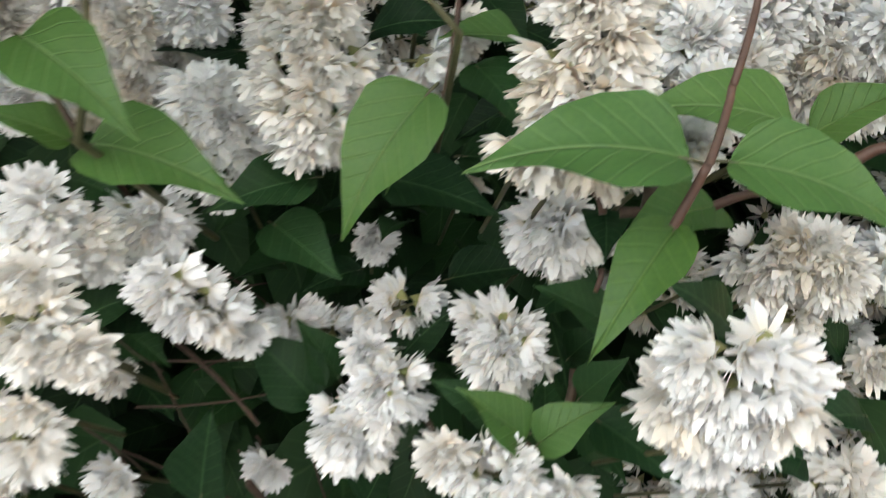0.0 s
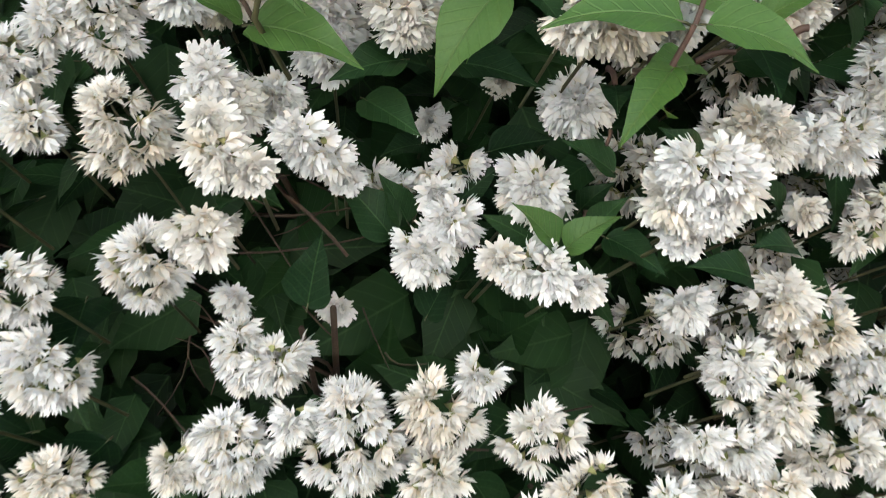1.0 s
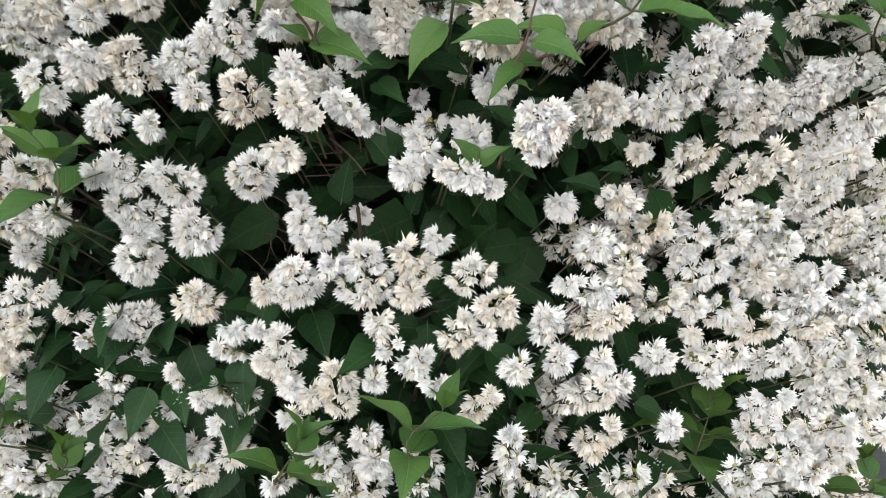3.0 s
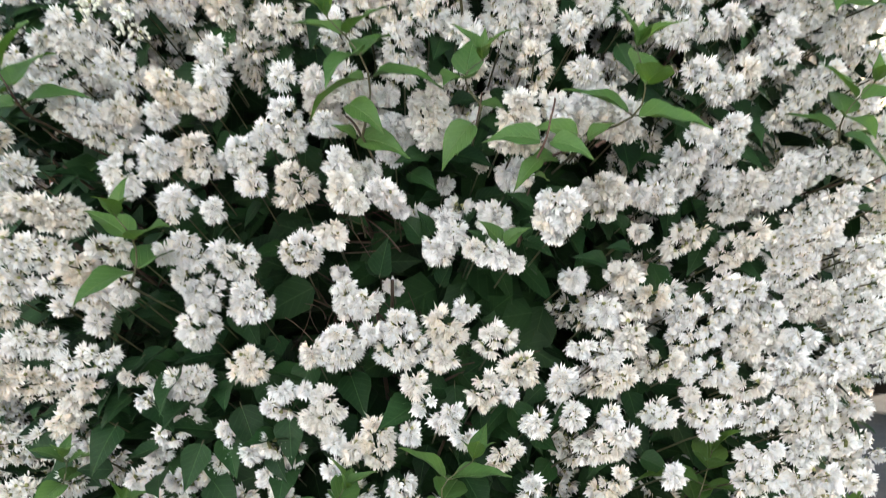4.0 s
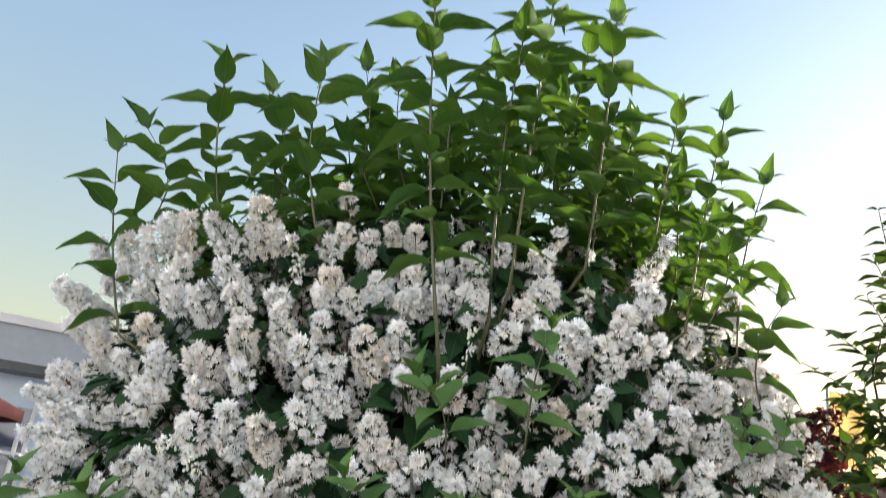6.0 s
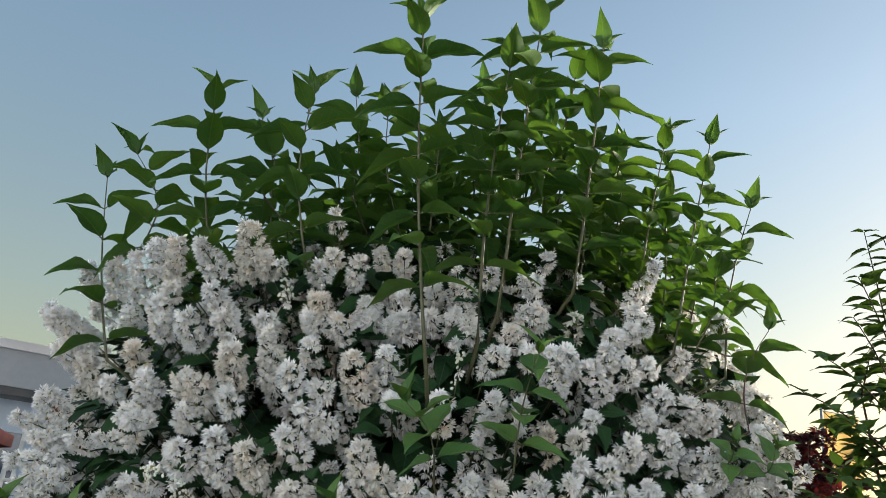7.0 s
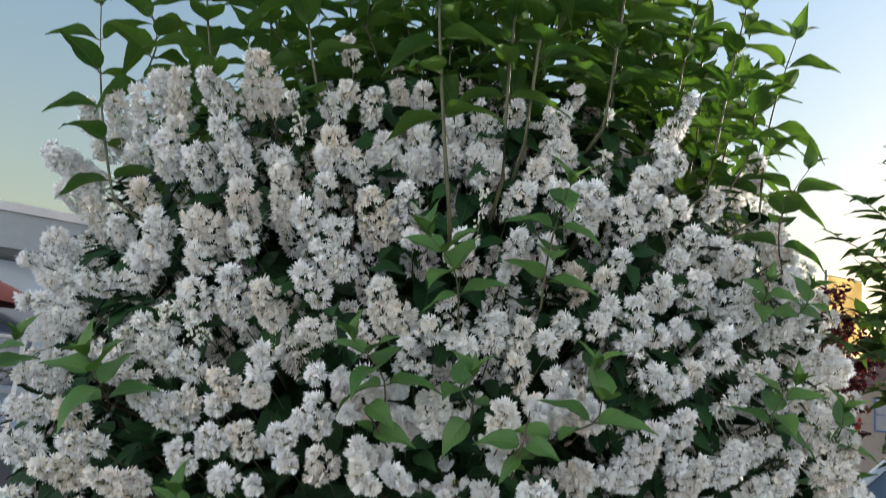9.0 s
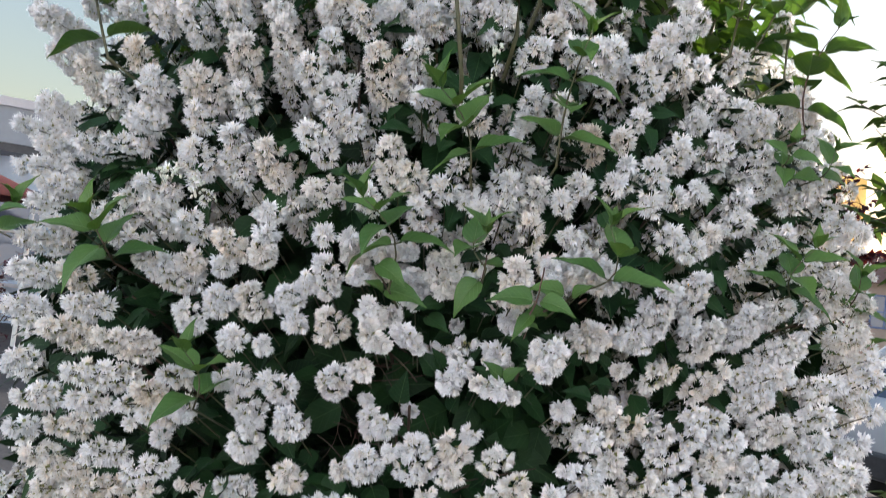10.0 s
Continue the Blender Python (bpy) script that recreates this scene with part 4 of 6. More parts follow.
bloom((-0.174, 0.385, 0.980), (-0.172, 0.371, 0.985), 0.025, "cream")
bloom((-0.139, 0.383, 0.956), (-0.136, 0.365, 0.961), 0.031, "white")
bloom((-0.117, 0.379, 0.949), (-0.115, 0.363, 0.955), 0.029, "cream")
bloom((-0.082, 0.377, 0.943), (-0.091, 0.370, 0.989), 0.040, "cream")
bloom((-0.048, 0.375, 0.976), (-0.045, 0.359, 0.980), 0.028, "white")
bloom((-0.048, 0.382, 1.038), (-0.045, 0.363, 1.043), 0.034, "cream")
bloom((-0.024, 0.372, 1.020), (-0.038, 0.361, 1.014), 0.017, "white")
bloom((-0.011, 0.369, 0.997), (0.006, 0.366, 1.016), 0.029, "white")
bloom((0.032, 0.376, 1.027), (0.044, 0.371, 1.058), 0.032, "cream")
bloom((0.066, 0.380, 1.039), (0.068, 0.368, 1.043), 0.021, "white")
bloom((0.132, 0.410, 1.047), (0.127, 0.389, 1.067), 0.035, "white")
bloom((0.145, 0.402, 1.009), (0.152, 0.396, 1.027), 0.033, "white")
bloom((0.169, 0.432, 1.048), (0.214, 0.415, 1.073), 0.029, "cream")
bloom((0.102, 0.391, 1.003), (0.105, 0.373, 1.008), 0.033, "white")
bloom((0.032, 0.370, 0.981), (0.013, 0.361, 0.983), 0.024, "white")
bloom((0.058, 0.373, 0.956), (0.081, 0.368, 0.980), 0.029, "cream")
bloom((0.164, 0.412, 0.973), (0.207, 0.397, 0.993), 0.036, "cream")
bloom((0.193, 0.420, 1.013), (0.196, 0.403, 1.017), 0.029, "white")
bloom((0.218, 0.419, 0.996), (0.219, 0.406, 1.000), 0.022, "white")
bloom((0.187, 0.401, 0.922), (0.213, 0.393, 0.953), 0.037, "cream")
bloom((0.105, 0.370, 0.904), (0.104, 0.369, 0.939), 0.028, "white")
bloom((-0.097, 0.373, 0.870), (-0.100, 0.368, 0.889), 0.046, "white")
bloom((-0.056, 0.365, 0.914), (-0.041, 0.362, 0.925), 0.031, "white")
bloom((-0.040, 0.372, 0.886), (-0.036, 0.351, 0.894), 0.037, "white")
bloom((-0.492, 0.437, 0.883), (-0.467, 0.442, 0.902), 0.030, "white")
bloom((-0.514, 0.432, 0.795), (-0.501, 0.432, 0.809), 0.043, "white")
bloom((-0.530, 0.425, 0.918), (-0.510, 0.428, 0.930), 0.035, "cream")
bloom((-0.517, 0.440, 0.888), (-0.515, 0.422, 0.894), 0.032, "white")
bloom((-0.353, 0.435, 0.816), (-0.342, 0.435, 0.835), 0.037, "cream")
bloom((-0.298, 0.413, 0.843), (-0.254, 0.418, 0.859), 0.035, "white")
bloom((-0.279, 0.403, 0.821), (-0.236, 0.408, 0.834), 0.028, "cream")
bloom((-0.207, 0.405, 0.865), (-0.203, 0.383, 0.873), 0.039, "cream")
bloom((-0.203, 0.411, 0.904), (-0.228, 0.384, 0.899), 0.029, "white")
bloom((-0.386, 0.442, 0.790), (-0.383, 0.424, 0.797), 0.032, "white")
bloom((-0.456, 0.447, 0.771), (-0.487, 0.415, 0.792), 0.033, "white")
bloom((-0.139, 0.380, 0.920), (-0.136, 0.366, 0.925), 0.025, "white")
bloom((0.244, 0.444, 1.022), (0.268, 0.428, 1.022), 0.031, "white")
bloom((0.291, 0.472, 1.076), (0.294, 0.454, 1.080), 0.032, "white")
bloom((0.352, 0.489, 1.050), (0.388, 0.466, 1.070), 0.030, "cream")
bloom((0.293, 0.459, 1.049), (0.295, 0.446, 1.052), 0.023, "cream")
bloom((0.300, 0.470, 1.020), (0.348, 0.442, 1.033), 0.029, "white")
bloom((0.375, 0.483, 1.014), (0.408, 0.461, 1.045), 0.033, "white")
bloom((0.431, 0.502, 1.029), (0.472, 0.471, 1.058), 0.034, "white")
bloom((0.430, 0.491, 1.004), (0.472, 0.461, 1.034), 0.029, "cream")
bloom((0.511, 0.501, 1.044), (0.514, 0.482, 1.050), 0.033, "white")
bloom((0.369, 0.464, 0.970), (0.403, 0.444, 0.997), 0.033, "white")
bloom((0.435, 0.476, 0.982), (0.459, 0.458, 1.005), 0.035, "white")
bloom((0.479, 0.478, 0.993), (0.497, 0.464, 1.010), 0.025, "white")
bloom((0.365, 0.456, 0.944), (0.408, 0.428, 0.964), 0.032, "white")
bloom((0.437, 0.466, 0.950), (0.473, 0.440, 0.972), 0.031, "white")
bloom((0.396, 0.444, 0.919), (0.424, 0.426, 0.940), 0.031, "white")
bloom((0.454, 0.453, 0.930), (0.475, 0.436, 0.946), 0.031, "white")
bloom((0.351, 0.427, 0.899), (0.373, 0.412, 0.913), 0.033, "white")
bloom((0.222, 0.397, 0.888), (0.248, 0.387, 0.909), 0.032, "cream")
bloom((0.276, 0.424, 0.950), (0.278, 0.409, 0.955), 0.027, "white")
bloom((0.455, 0.520, 1.083), (0.492, 0.490, 1.101), 0.031, "white")
bloom((0.425, 0.499, 1.063), (0.443, 0.483, 1.073), 0.029, "cream")
bloom((0.442, 0.428, 0.911), (0.415, 0.425, 0.913), 0.026, "white")
bloom((0.504, 0.465, 0.959), (0.519, 0.450, 0.966), 0.030, "white")
bloom((-0.498, 0.432, 0.943), (-0.511, 0.416, 0.960), 0.032, "cream")
bloom((-0.142, 0.385, 0.852), (-0.154, 0.366, 0.843), 0.027, "white")
bloom((0.317, 0.448, 1.002), (0.322, 0.443, 1.007), 0.025, "white")

# the rest of the bloom, spaced out over the flanks, the back and the foot of the shrub
rng = random.Random(5)
q = Quads()
FAR_MATS = [PETAL_WHITE, PETAL_CREAM, CALYX, STALK, BUD, PETAL_PEACH]
for tries in range(30000):
    az, z = rng.uniform(-180, 180), rng.uniform(0.3, 1.98)
    front = -62 < az < 58 and z > 0.86
    if front and az < 22 and z < 1.4:
        continue
    inset = rng.uniform(0.11, 0.18) if front else rng.uniform(0.02, 0.08)
    base = spot(az, z, inset + 0.05)
    tip = base + heading(az + rng.uniform(-24, 24), rise(z) + rng.uniform(-16, 16)) * rng.uniform(0.06, 0.11)
    middle = (base + tip) / 2
    room = 0.13 if abs(az) > 105 or z < 0.7 else (0.085 if front else 0.066)
    if any((middle - p).length < room for p in taken):
        continue
    taken.append(middle)
    add_spike(q, base, tip, rng.uniform(0.048, 0.060), "white", rng, LEAN, 0.0185, [0, 1, 2, 3, 4] if rng.random() < 0.6 else [1, 5, 2, 3, 4])
tagged(link("far_bloom", q.mesh("far_bloom", FAR_MATS), shrub, HOME), kind="stuff")



def joined(name, pieces, parent):
    """Many meshes as one: for what nobody could count."""
    vs, fs, us, ms, mats, k = [], [], [], [], [], 0
    for me, m in pieces:
        n = len(me.vertices)
        co = np.empty(n * 3, dtype=np.float32)
        me.vertices.foreach_get("co", co)
        mm = np.array(m, dtype=np.float32)
        vs.append(co.reshape(-1, 3) @ mm[:3, :3].T + mm[:3, 3])
        remap = []
        for mt in me.materials:
            if mt not in mats:
                mats.append(mt)
            remap.append(mats.index(mt))
        for poly in me.polygons:
            fs.append([k + v for v in poly.vertices])
            ms.append(remap[poly.material_index])
        uv = np.empty(len(me.loops) * 2, dtype=np.float32)
        me.uv_layers[0].data.foreach_get("uv", uv)
        us.append(uv)
        k += n
    me = bpy.data.meshes.new(name)
    me.from_pydata(np.concatenate(vs).tolist(), [], fs)
    for mt in mats:
        me.materials.append(mt)
    me.polygons.foreach_set("material_index", ms)
    me.polygons.foreach_set("use_smooth", [True] * len(fs))
    layer = me.uv_layers.new(name="UVMap")
    layer.data.foreach_set("uv", np.concatenate(us))
    me.update()
    return tagged(link(name, me, parent), kind="stuff")


# canes from the base to the skin
for i in range(70):
    az, z = rng.uniform(-180, 180), rng.uniform(0.6, 2.1)
    foot = Vector((rng.uniform(-0.2, 0.2), rng.uniform(-0.2, 0.2), -0.02))
    head = HOME @ spot(az, z, 0.10)
    mid = foot.lerp(head, 0.5) + Vector((0, 0, 0.22)) - Vector((head.x, head.y, 0)) * 0.18
    pts = []
    for k in range(9):
        s = k / 8
        pts.append(foot * (1 - s) ** 2 + mid * 2 * s * (1 - s) + head * s * s + Vector((rng.uniform(-1, 1), rng.uniform(-1, 1), 0)) * 0.012)
    soup = Soup()
    tube(soup, pts, [0.009 * (1 - 0.75 * k / 8) for k in range(9)], 6)
    for k in range(3, 8):
        for _ in range(2):
            a = rng.uniform(0, 6.28)
            tip = pts[k] + Vector((math.cos(a), math.sin(a), rng.uniform(-0.2, 0.7))) * rng.uniform(0.06, 0.18)
            tube(soup, curve_points(pts[k], tip, (0, 0, rng.uniform(-0.02, 0.02)), 3), [0.0022, 0.0018, 0.0014, 0.0008], 4)
    link("cane", soup.mesh("cane", [BARK]), shrub)

# a bare hollow with dry twigs among the leaves
HOLLOW = Vector((-0.15, 0.475, 1.17))
for i in range(26):
    a = HOLLOW + Vector((rng.uniform(-0.10, 0.10), rng.uniform(-0.02, 0.10), rng.uniform(-0.09, 0.09)))
    b = a + Vector((rng.uniform(-0.5, 1), rng.uniform(-0.4, 0.4), rng.uniform(-1, 0.4))) * rng.uniform(0.05, 0.13)
    soup = Soup()
    tube(soup, curve_points(HOME @ a, HOME @ b, (rng.uniform(-1, 1) * 0.008, 0, rng.uniform(-1, 1) * 0.01), 4), [0.0009, 0.0008, 0.0007, 0.0006, 0.0004], 5)
    link("dry_twig", soup.mesh("dry_twig", [BARK]), shrub)

# mature leaves under and between the flowers, the shade there darkened into their green
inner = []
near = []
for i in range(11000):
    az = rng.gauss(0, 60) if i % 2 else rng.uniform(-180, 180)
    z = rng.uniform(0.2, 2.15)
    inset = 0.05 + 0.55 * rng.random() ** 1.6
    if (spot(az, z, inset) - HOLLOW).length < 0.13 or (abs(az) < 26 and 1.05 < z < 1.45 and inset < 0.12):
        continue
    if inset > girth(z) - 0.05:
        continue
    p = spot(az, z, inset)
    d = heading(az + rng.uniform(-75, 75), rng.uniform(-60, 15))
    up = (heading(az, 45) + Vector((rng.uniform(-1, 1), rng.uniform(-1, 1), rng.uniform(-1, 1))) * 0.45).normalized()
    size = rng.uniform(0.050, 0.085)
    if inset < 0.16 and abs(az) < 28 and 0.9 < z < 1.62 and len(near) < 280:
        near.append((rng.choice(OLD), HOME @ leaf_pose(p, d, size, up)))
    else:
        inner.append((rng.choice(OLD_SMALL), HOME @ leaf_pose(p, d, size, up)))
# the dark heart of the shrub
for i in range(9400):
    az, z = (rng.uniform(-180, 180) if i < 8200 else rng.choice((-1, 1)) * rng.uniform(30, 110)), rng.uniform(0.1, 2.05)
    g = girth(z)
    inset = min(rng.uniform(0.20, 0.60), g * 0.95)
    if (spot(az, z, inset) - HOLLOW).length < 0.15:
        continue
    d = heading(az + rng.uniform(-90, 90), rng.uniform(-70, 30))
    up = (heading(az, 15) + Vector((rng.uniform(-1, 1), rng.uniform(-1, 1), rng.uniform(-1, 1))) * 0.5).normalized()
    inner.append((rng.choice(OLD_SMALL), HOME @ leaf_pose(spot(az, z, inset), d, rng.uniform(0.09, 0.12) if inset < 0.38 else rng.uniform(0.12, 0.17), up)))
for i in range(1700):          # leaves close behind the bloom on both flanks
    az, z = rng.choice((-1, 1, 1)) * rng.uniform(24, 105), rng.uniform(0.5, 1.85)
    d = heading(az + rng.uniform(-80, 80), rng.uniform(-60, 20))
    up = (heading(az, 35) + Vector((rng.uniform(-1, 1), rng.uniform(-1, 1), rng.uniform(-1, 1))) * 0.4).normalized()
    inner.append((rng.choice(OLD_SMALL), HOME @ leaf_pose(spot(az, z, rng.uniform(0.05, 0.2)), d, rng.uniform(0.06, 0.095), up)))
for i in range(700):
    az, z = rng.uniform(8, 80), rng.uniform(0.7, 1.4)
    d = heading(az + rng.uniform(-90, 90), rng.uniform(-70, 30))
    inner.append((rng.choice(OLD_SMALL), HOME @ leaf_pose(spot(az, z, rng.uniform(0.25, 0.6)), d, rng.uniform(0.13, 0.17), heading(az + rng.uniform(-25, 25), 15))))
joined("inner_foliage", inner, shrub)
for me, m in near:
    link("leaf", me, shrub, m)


def shoot(base, tip, pairs, size, seed, red=False, bow=0.03, start=0.25):
    """A leafy shoot: a tapering stem with crossed pairs of leaves, the last ones small and upright."""
    r = random.Random(seed)
    base, tip = HOME @ Vector(base), HOME @ Vector(tip)
    tip = base.lerp(tip, 1 - 0.35 * size / (tip - base).length)          # the last leaves reach the tip
    d = (tip - base).normalized()
    b = d.cross(Vector((1, 0, 0))).normalized()
    a = b.cross(d).normalized()
    bend = (a * r.uniform(-1, 1) + b * r.uniform(-1, 1)) * bow
    pts = curve_points(base, tip, bend, 6)
    soup = Soup()
    rad = 0.0012 + 0.0024 * min(1.0, (tip - base).length / 0.6)
    root = base + Vector((-base.x, -base.y, 0)).normalized() * 0.10 - d * 0.05
    tube(soup, [root] + pts, [rad] + [rad * (1 - 0.62 * k / 6) for k in range(7)], 6)
    stem = link("leafy_shoot", soup.mesh("leafy_shoot", [STALK_RED if red and pairs < 6 else STALK]), shrub)
    w0 = r.choice((0, 1.5708)) + r.uniform(-0.35, 0.35)
    for k in range(pairs):
        s = start + (1 - start) * (k / max(1, pairs - 1)) ** 0.9
        q = min(int(s * 6), 5)
        p = pts[q].lerp(pts[q + 1], s * 6 - q)
        last = pairs - 1 - k
        tall = pairs > 5
        lift = ((60, 36, 22) if tall else (66, 34, 14))[last] if last < 3 else (r.uniform(2, 24) if tall else r.uniform(-6, 18))
        ln = size * ((0.70, 0.92, 1.05)[last] if last < 3 else r.uniform(0.9, 1.12))
        w = w0 + (k % 2) * 1.5708 + r.uniform(-0.25, 0.25)
        for side in (0, math.pi):
            ww = w + side + r.uniform(-0.15, 0.15)
            out = a * math.cos(ww) + b * math.sin(ww)
            e = radians(lift + r.uniform(-8, 8))
            way = out * math.cos(e) + d * math.sin(e)
            me = r.choice(SLIM if pairs > 5 or last < 1 else YOUNG)
            link("leaf", me, stem, leaf_pose(p, way, ln * r.uniform(0.9, 1.08), d - out * 0.2))
    for side in (0, math.pi):
        ww = w0 + (pairs % 2) * 1.5708 + side
        way = (a * math.cos(ww) + b * math.sin(ww)) * 0.35 + d
        link("leaf", r.choice(SLIM), stem, leaf_pose(tip, way, size * r.uniform(0.38, 0.52), d - way * 0.2))
    return stem


def leaf_between(a, b, kind):
    """One leaf of the shrub from its stalk at a to its tip at b."""
    a, b = Vector(a), Vector(b)
    me = kind[int(abs(a.x * 977 + a.z * 631)) % len(kind)]
    return link("leaf", me, shrub, HOME @ leaf_pose(a, b - a + Vector((0, 0, 0.02)), (b - a).length * 1.06, (0, -0.75, 0.65)))


def twig(a, b, radius, mat):
    """A bare piece of stem from a to b."""
    soup = Soup()
    tube(soup, curve_points(HOME @ Vector(a), HOME @ Vector(b), (0.001, 0.0, 0.002), 4), [radius, radius * 0.97, radius * 0.94, radius * 0.9, radius * 0.86], 7)
    return link("stem", soup.mesh("stem", [mat]), shrub)


leaf_between((-0.149, 0.327, 1.364), (-0.107, 0.303, 1.330), YOUNG)
leaf_between((-0.136, 0.347, 1.327), (-0.161, 0.323, 1.322), YOUNG)
leaf_between((-0.141, 0.357, 1.327), (-0.081, 0.333, 1.309), YOUNG)
leaf_between((-0.002, 0.360, 1.359), (-0.030, 0.336, 1.303), YOUNG)
leaf_between((-0.004, 0.377, 1.349), (-0.013, 0.353, 1.317), SLIM)
leaf_between((0.007, 0.412, 1.374), (0.028, 0.388, 1.336), OLD)
leaf_between((0.030, 0.407, 1.384), (0.002, 0.383, 1.364), YOUNG)
leaf_between((0.080, 0.284, 1.333), (0.022, 0.260, 1.325), YOUNG)
leaf_between((0.084, 0.287, 1.334), (0.126, 0.263, 1.313), YOUNG)
leaf_between((0.120, 0.327, 1.347), (0.069, 0.303, 1.344), YOUNG)
leaf_between((0.127, 0.342, 1.345), (0.156, 0.318, 1.351), YOUNG)
leaf_between((0.079, 0.297, 1.317), (0.060, 0.273, 1.275), SLIM)
leaf_between((0.097, 0.324, 1.321), (0.070, 0.300, 1.297), YOUNG)
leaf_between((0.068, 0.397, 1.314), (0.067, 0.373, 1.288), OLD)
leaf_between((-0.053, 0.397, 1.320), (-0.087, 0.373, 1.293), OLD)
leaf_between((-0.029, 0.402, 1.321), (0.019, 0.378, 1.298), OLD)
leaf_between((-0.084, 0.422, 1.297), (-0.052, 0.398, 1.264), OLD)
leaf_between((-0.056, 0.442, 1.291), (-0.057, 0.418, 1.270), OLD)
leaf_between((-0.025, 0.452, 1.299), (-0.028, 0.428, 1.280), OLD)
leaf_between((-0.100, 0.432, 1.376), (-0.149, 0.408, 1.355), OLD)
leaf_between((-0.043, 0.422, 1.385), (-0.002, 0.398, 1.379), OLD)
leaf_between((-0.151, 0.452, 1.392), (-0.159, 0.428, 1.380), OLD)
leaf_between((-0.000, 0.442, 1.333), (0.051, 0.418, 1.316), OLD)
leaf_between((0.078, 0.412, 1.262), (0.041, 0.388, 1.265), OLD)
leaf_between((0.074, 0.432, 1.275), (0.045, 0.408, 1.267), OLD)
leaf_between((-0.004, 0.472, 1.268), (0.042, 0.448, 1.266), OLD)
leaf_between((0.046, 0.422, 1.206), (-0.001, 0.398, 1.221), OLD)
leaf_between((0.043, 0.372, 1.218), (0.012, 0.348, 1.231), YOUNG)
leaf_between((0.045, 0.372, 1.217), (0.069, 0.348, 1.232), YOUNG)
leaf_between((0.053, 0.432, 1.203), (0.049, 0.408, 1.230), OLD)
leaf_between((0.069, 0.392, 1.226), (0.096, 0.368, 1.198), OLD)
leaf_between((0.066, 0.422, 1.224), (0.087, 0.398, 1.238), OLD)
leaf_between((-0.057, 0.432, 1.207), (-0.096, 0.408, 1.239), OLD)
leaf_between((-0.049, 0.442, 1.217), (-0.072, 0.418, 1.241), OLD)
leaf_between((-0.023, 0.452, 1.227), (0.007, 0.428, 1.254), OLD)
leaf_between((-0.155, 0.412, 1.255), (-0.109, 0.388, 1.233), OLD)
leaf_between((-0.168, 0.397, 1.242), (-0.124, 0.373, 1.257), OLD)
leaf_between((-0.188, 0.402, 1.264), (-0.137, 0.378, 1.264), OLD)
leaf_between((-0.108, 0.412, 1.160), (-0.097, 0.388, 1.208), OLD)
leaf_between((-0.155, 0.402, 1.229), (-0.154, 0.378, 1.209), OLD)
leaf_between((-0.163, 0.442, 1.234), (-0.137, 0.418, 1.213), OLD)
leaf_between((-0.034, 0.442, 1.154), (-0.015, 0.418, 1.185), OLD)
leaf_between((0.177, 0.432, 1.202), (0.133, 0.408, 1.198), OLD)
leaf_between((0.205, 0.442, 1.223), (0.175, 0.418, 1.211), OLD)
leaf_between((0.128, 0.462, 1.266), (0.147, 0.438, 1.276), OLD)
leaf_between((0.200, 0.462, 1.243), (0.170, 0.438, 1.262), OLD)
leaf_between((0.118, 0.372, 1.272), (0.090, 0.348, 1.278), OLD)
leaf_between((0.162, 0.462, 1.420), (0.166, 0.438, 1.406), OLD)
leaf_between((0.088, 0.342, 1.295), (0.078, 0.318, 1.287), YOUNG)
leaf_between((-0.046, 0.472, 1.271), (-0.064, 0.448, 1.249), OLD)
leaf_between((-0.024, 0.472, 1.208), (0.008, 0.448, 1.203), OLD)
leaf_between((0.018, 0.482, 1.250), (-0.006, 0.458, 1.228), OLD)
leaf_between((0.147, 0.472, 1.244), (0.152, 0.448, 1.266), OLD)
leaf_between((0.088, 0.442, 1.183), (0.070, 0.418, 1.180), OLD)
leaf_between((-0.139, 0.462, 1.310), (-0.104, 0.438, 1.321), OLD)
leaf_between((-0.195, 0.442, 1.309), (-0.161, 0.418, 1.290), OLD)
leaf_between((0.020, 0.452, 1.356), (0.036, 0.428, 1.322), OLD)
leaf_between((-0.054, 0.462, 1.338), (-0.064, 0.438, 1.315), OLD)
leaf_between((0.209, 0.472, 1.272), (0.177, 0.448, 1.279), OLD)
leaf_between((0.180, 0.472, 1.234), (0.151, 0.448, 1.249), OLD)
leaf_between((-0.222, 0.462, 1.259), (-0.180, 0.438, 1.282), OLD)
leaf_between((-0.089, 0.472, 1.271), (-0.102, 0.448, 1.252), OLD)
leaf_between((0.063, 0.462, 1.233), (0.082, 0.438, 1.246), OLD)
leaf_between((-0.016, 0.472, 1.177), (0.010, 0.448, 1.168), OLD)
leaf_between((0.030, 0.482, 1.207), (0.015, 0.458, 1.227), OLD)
twig((0.074, 0.285, 1.315), (0.081, 0.281, 1.333), 0.0015, STALK_RED)
twig((0.081, 0.280, 1.333), (0.084, 0.276, 1.354), 0.0013, STALK_RED)
twig((0.084, 0.275, 1.354), (0.087, 0.271, 1.378), 0.0011, STALK_RED)
twig((0.091, 0.310, 1.321), (0.108, 0.306, 1.326), 0.0016, STALK_RED)
twig((0.073, 0.335, 1.308), (0.075, 0.331, 1.325), 0.0030, BARK)
twig((-0.003, 0.385, 1.346), (0.002, 0.381, 1.396), 0.0013, STALK_RED)
twig((-0.151, 0.342, 1.351), (-0.130, 0.338, 1.328), 0.0016, BARK)
twig((0.064, 0.425, 1.238), (0.061, 0.421, 1.215), 0.0026, BARK)
twig((-0.132, 0.435, 1.232), (-0.087, 0.431, 1.195), 0.0014, BARK)
twig((0.060, 0.380, 1.322), (0.065, 0.376, 1.313), 0.0020, STALK_RED)
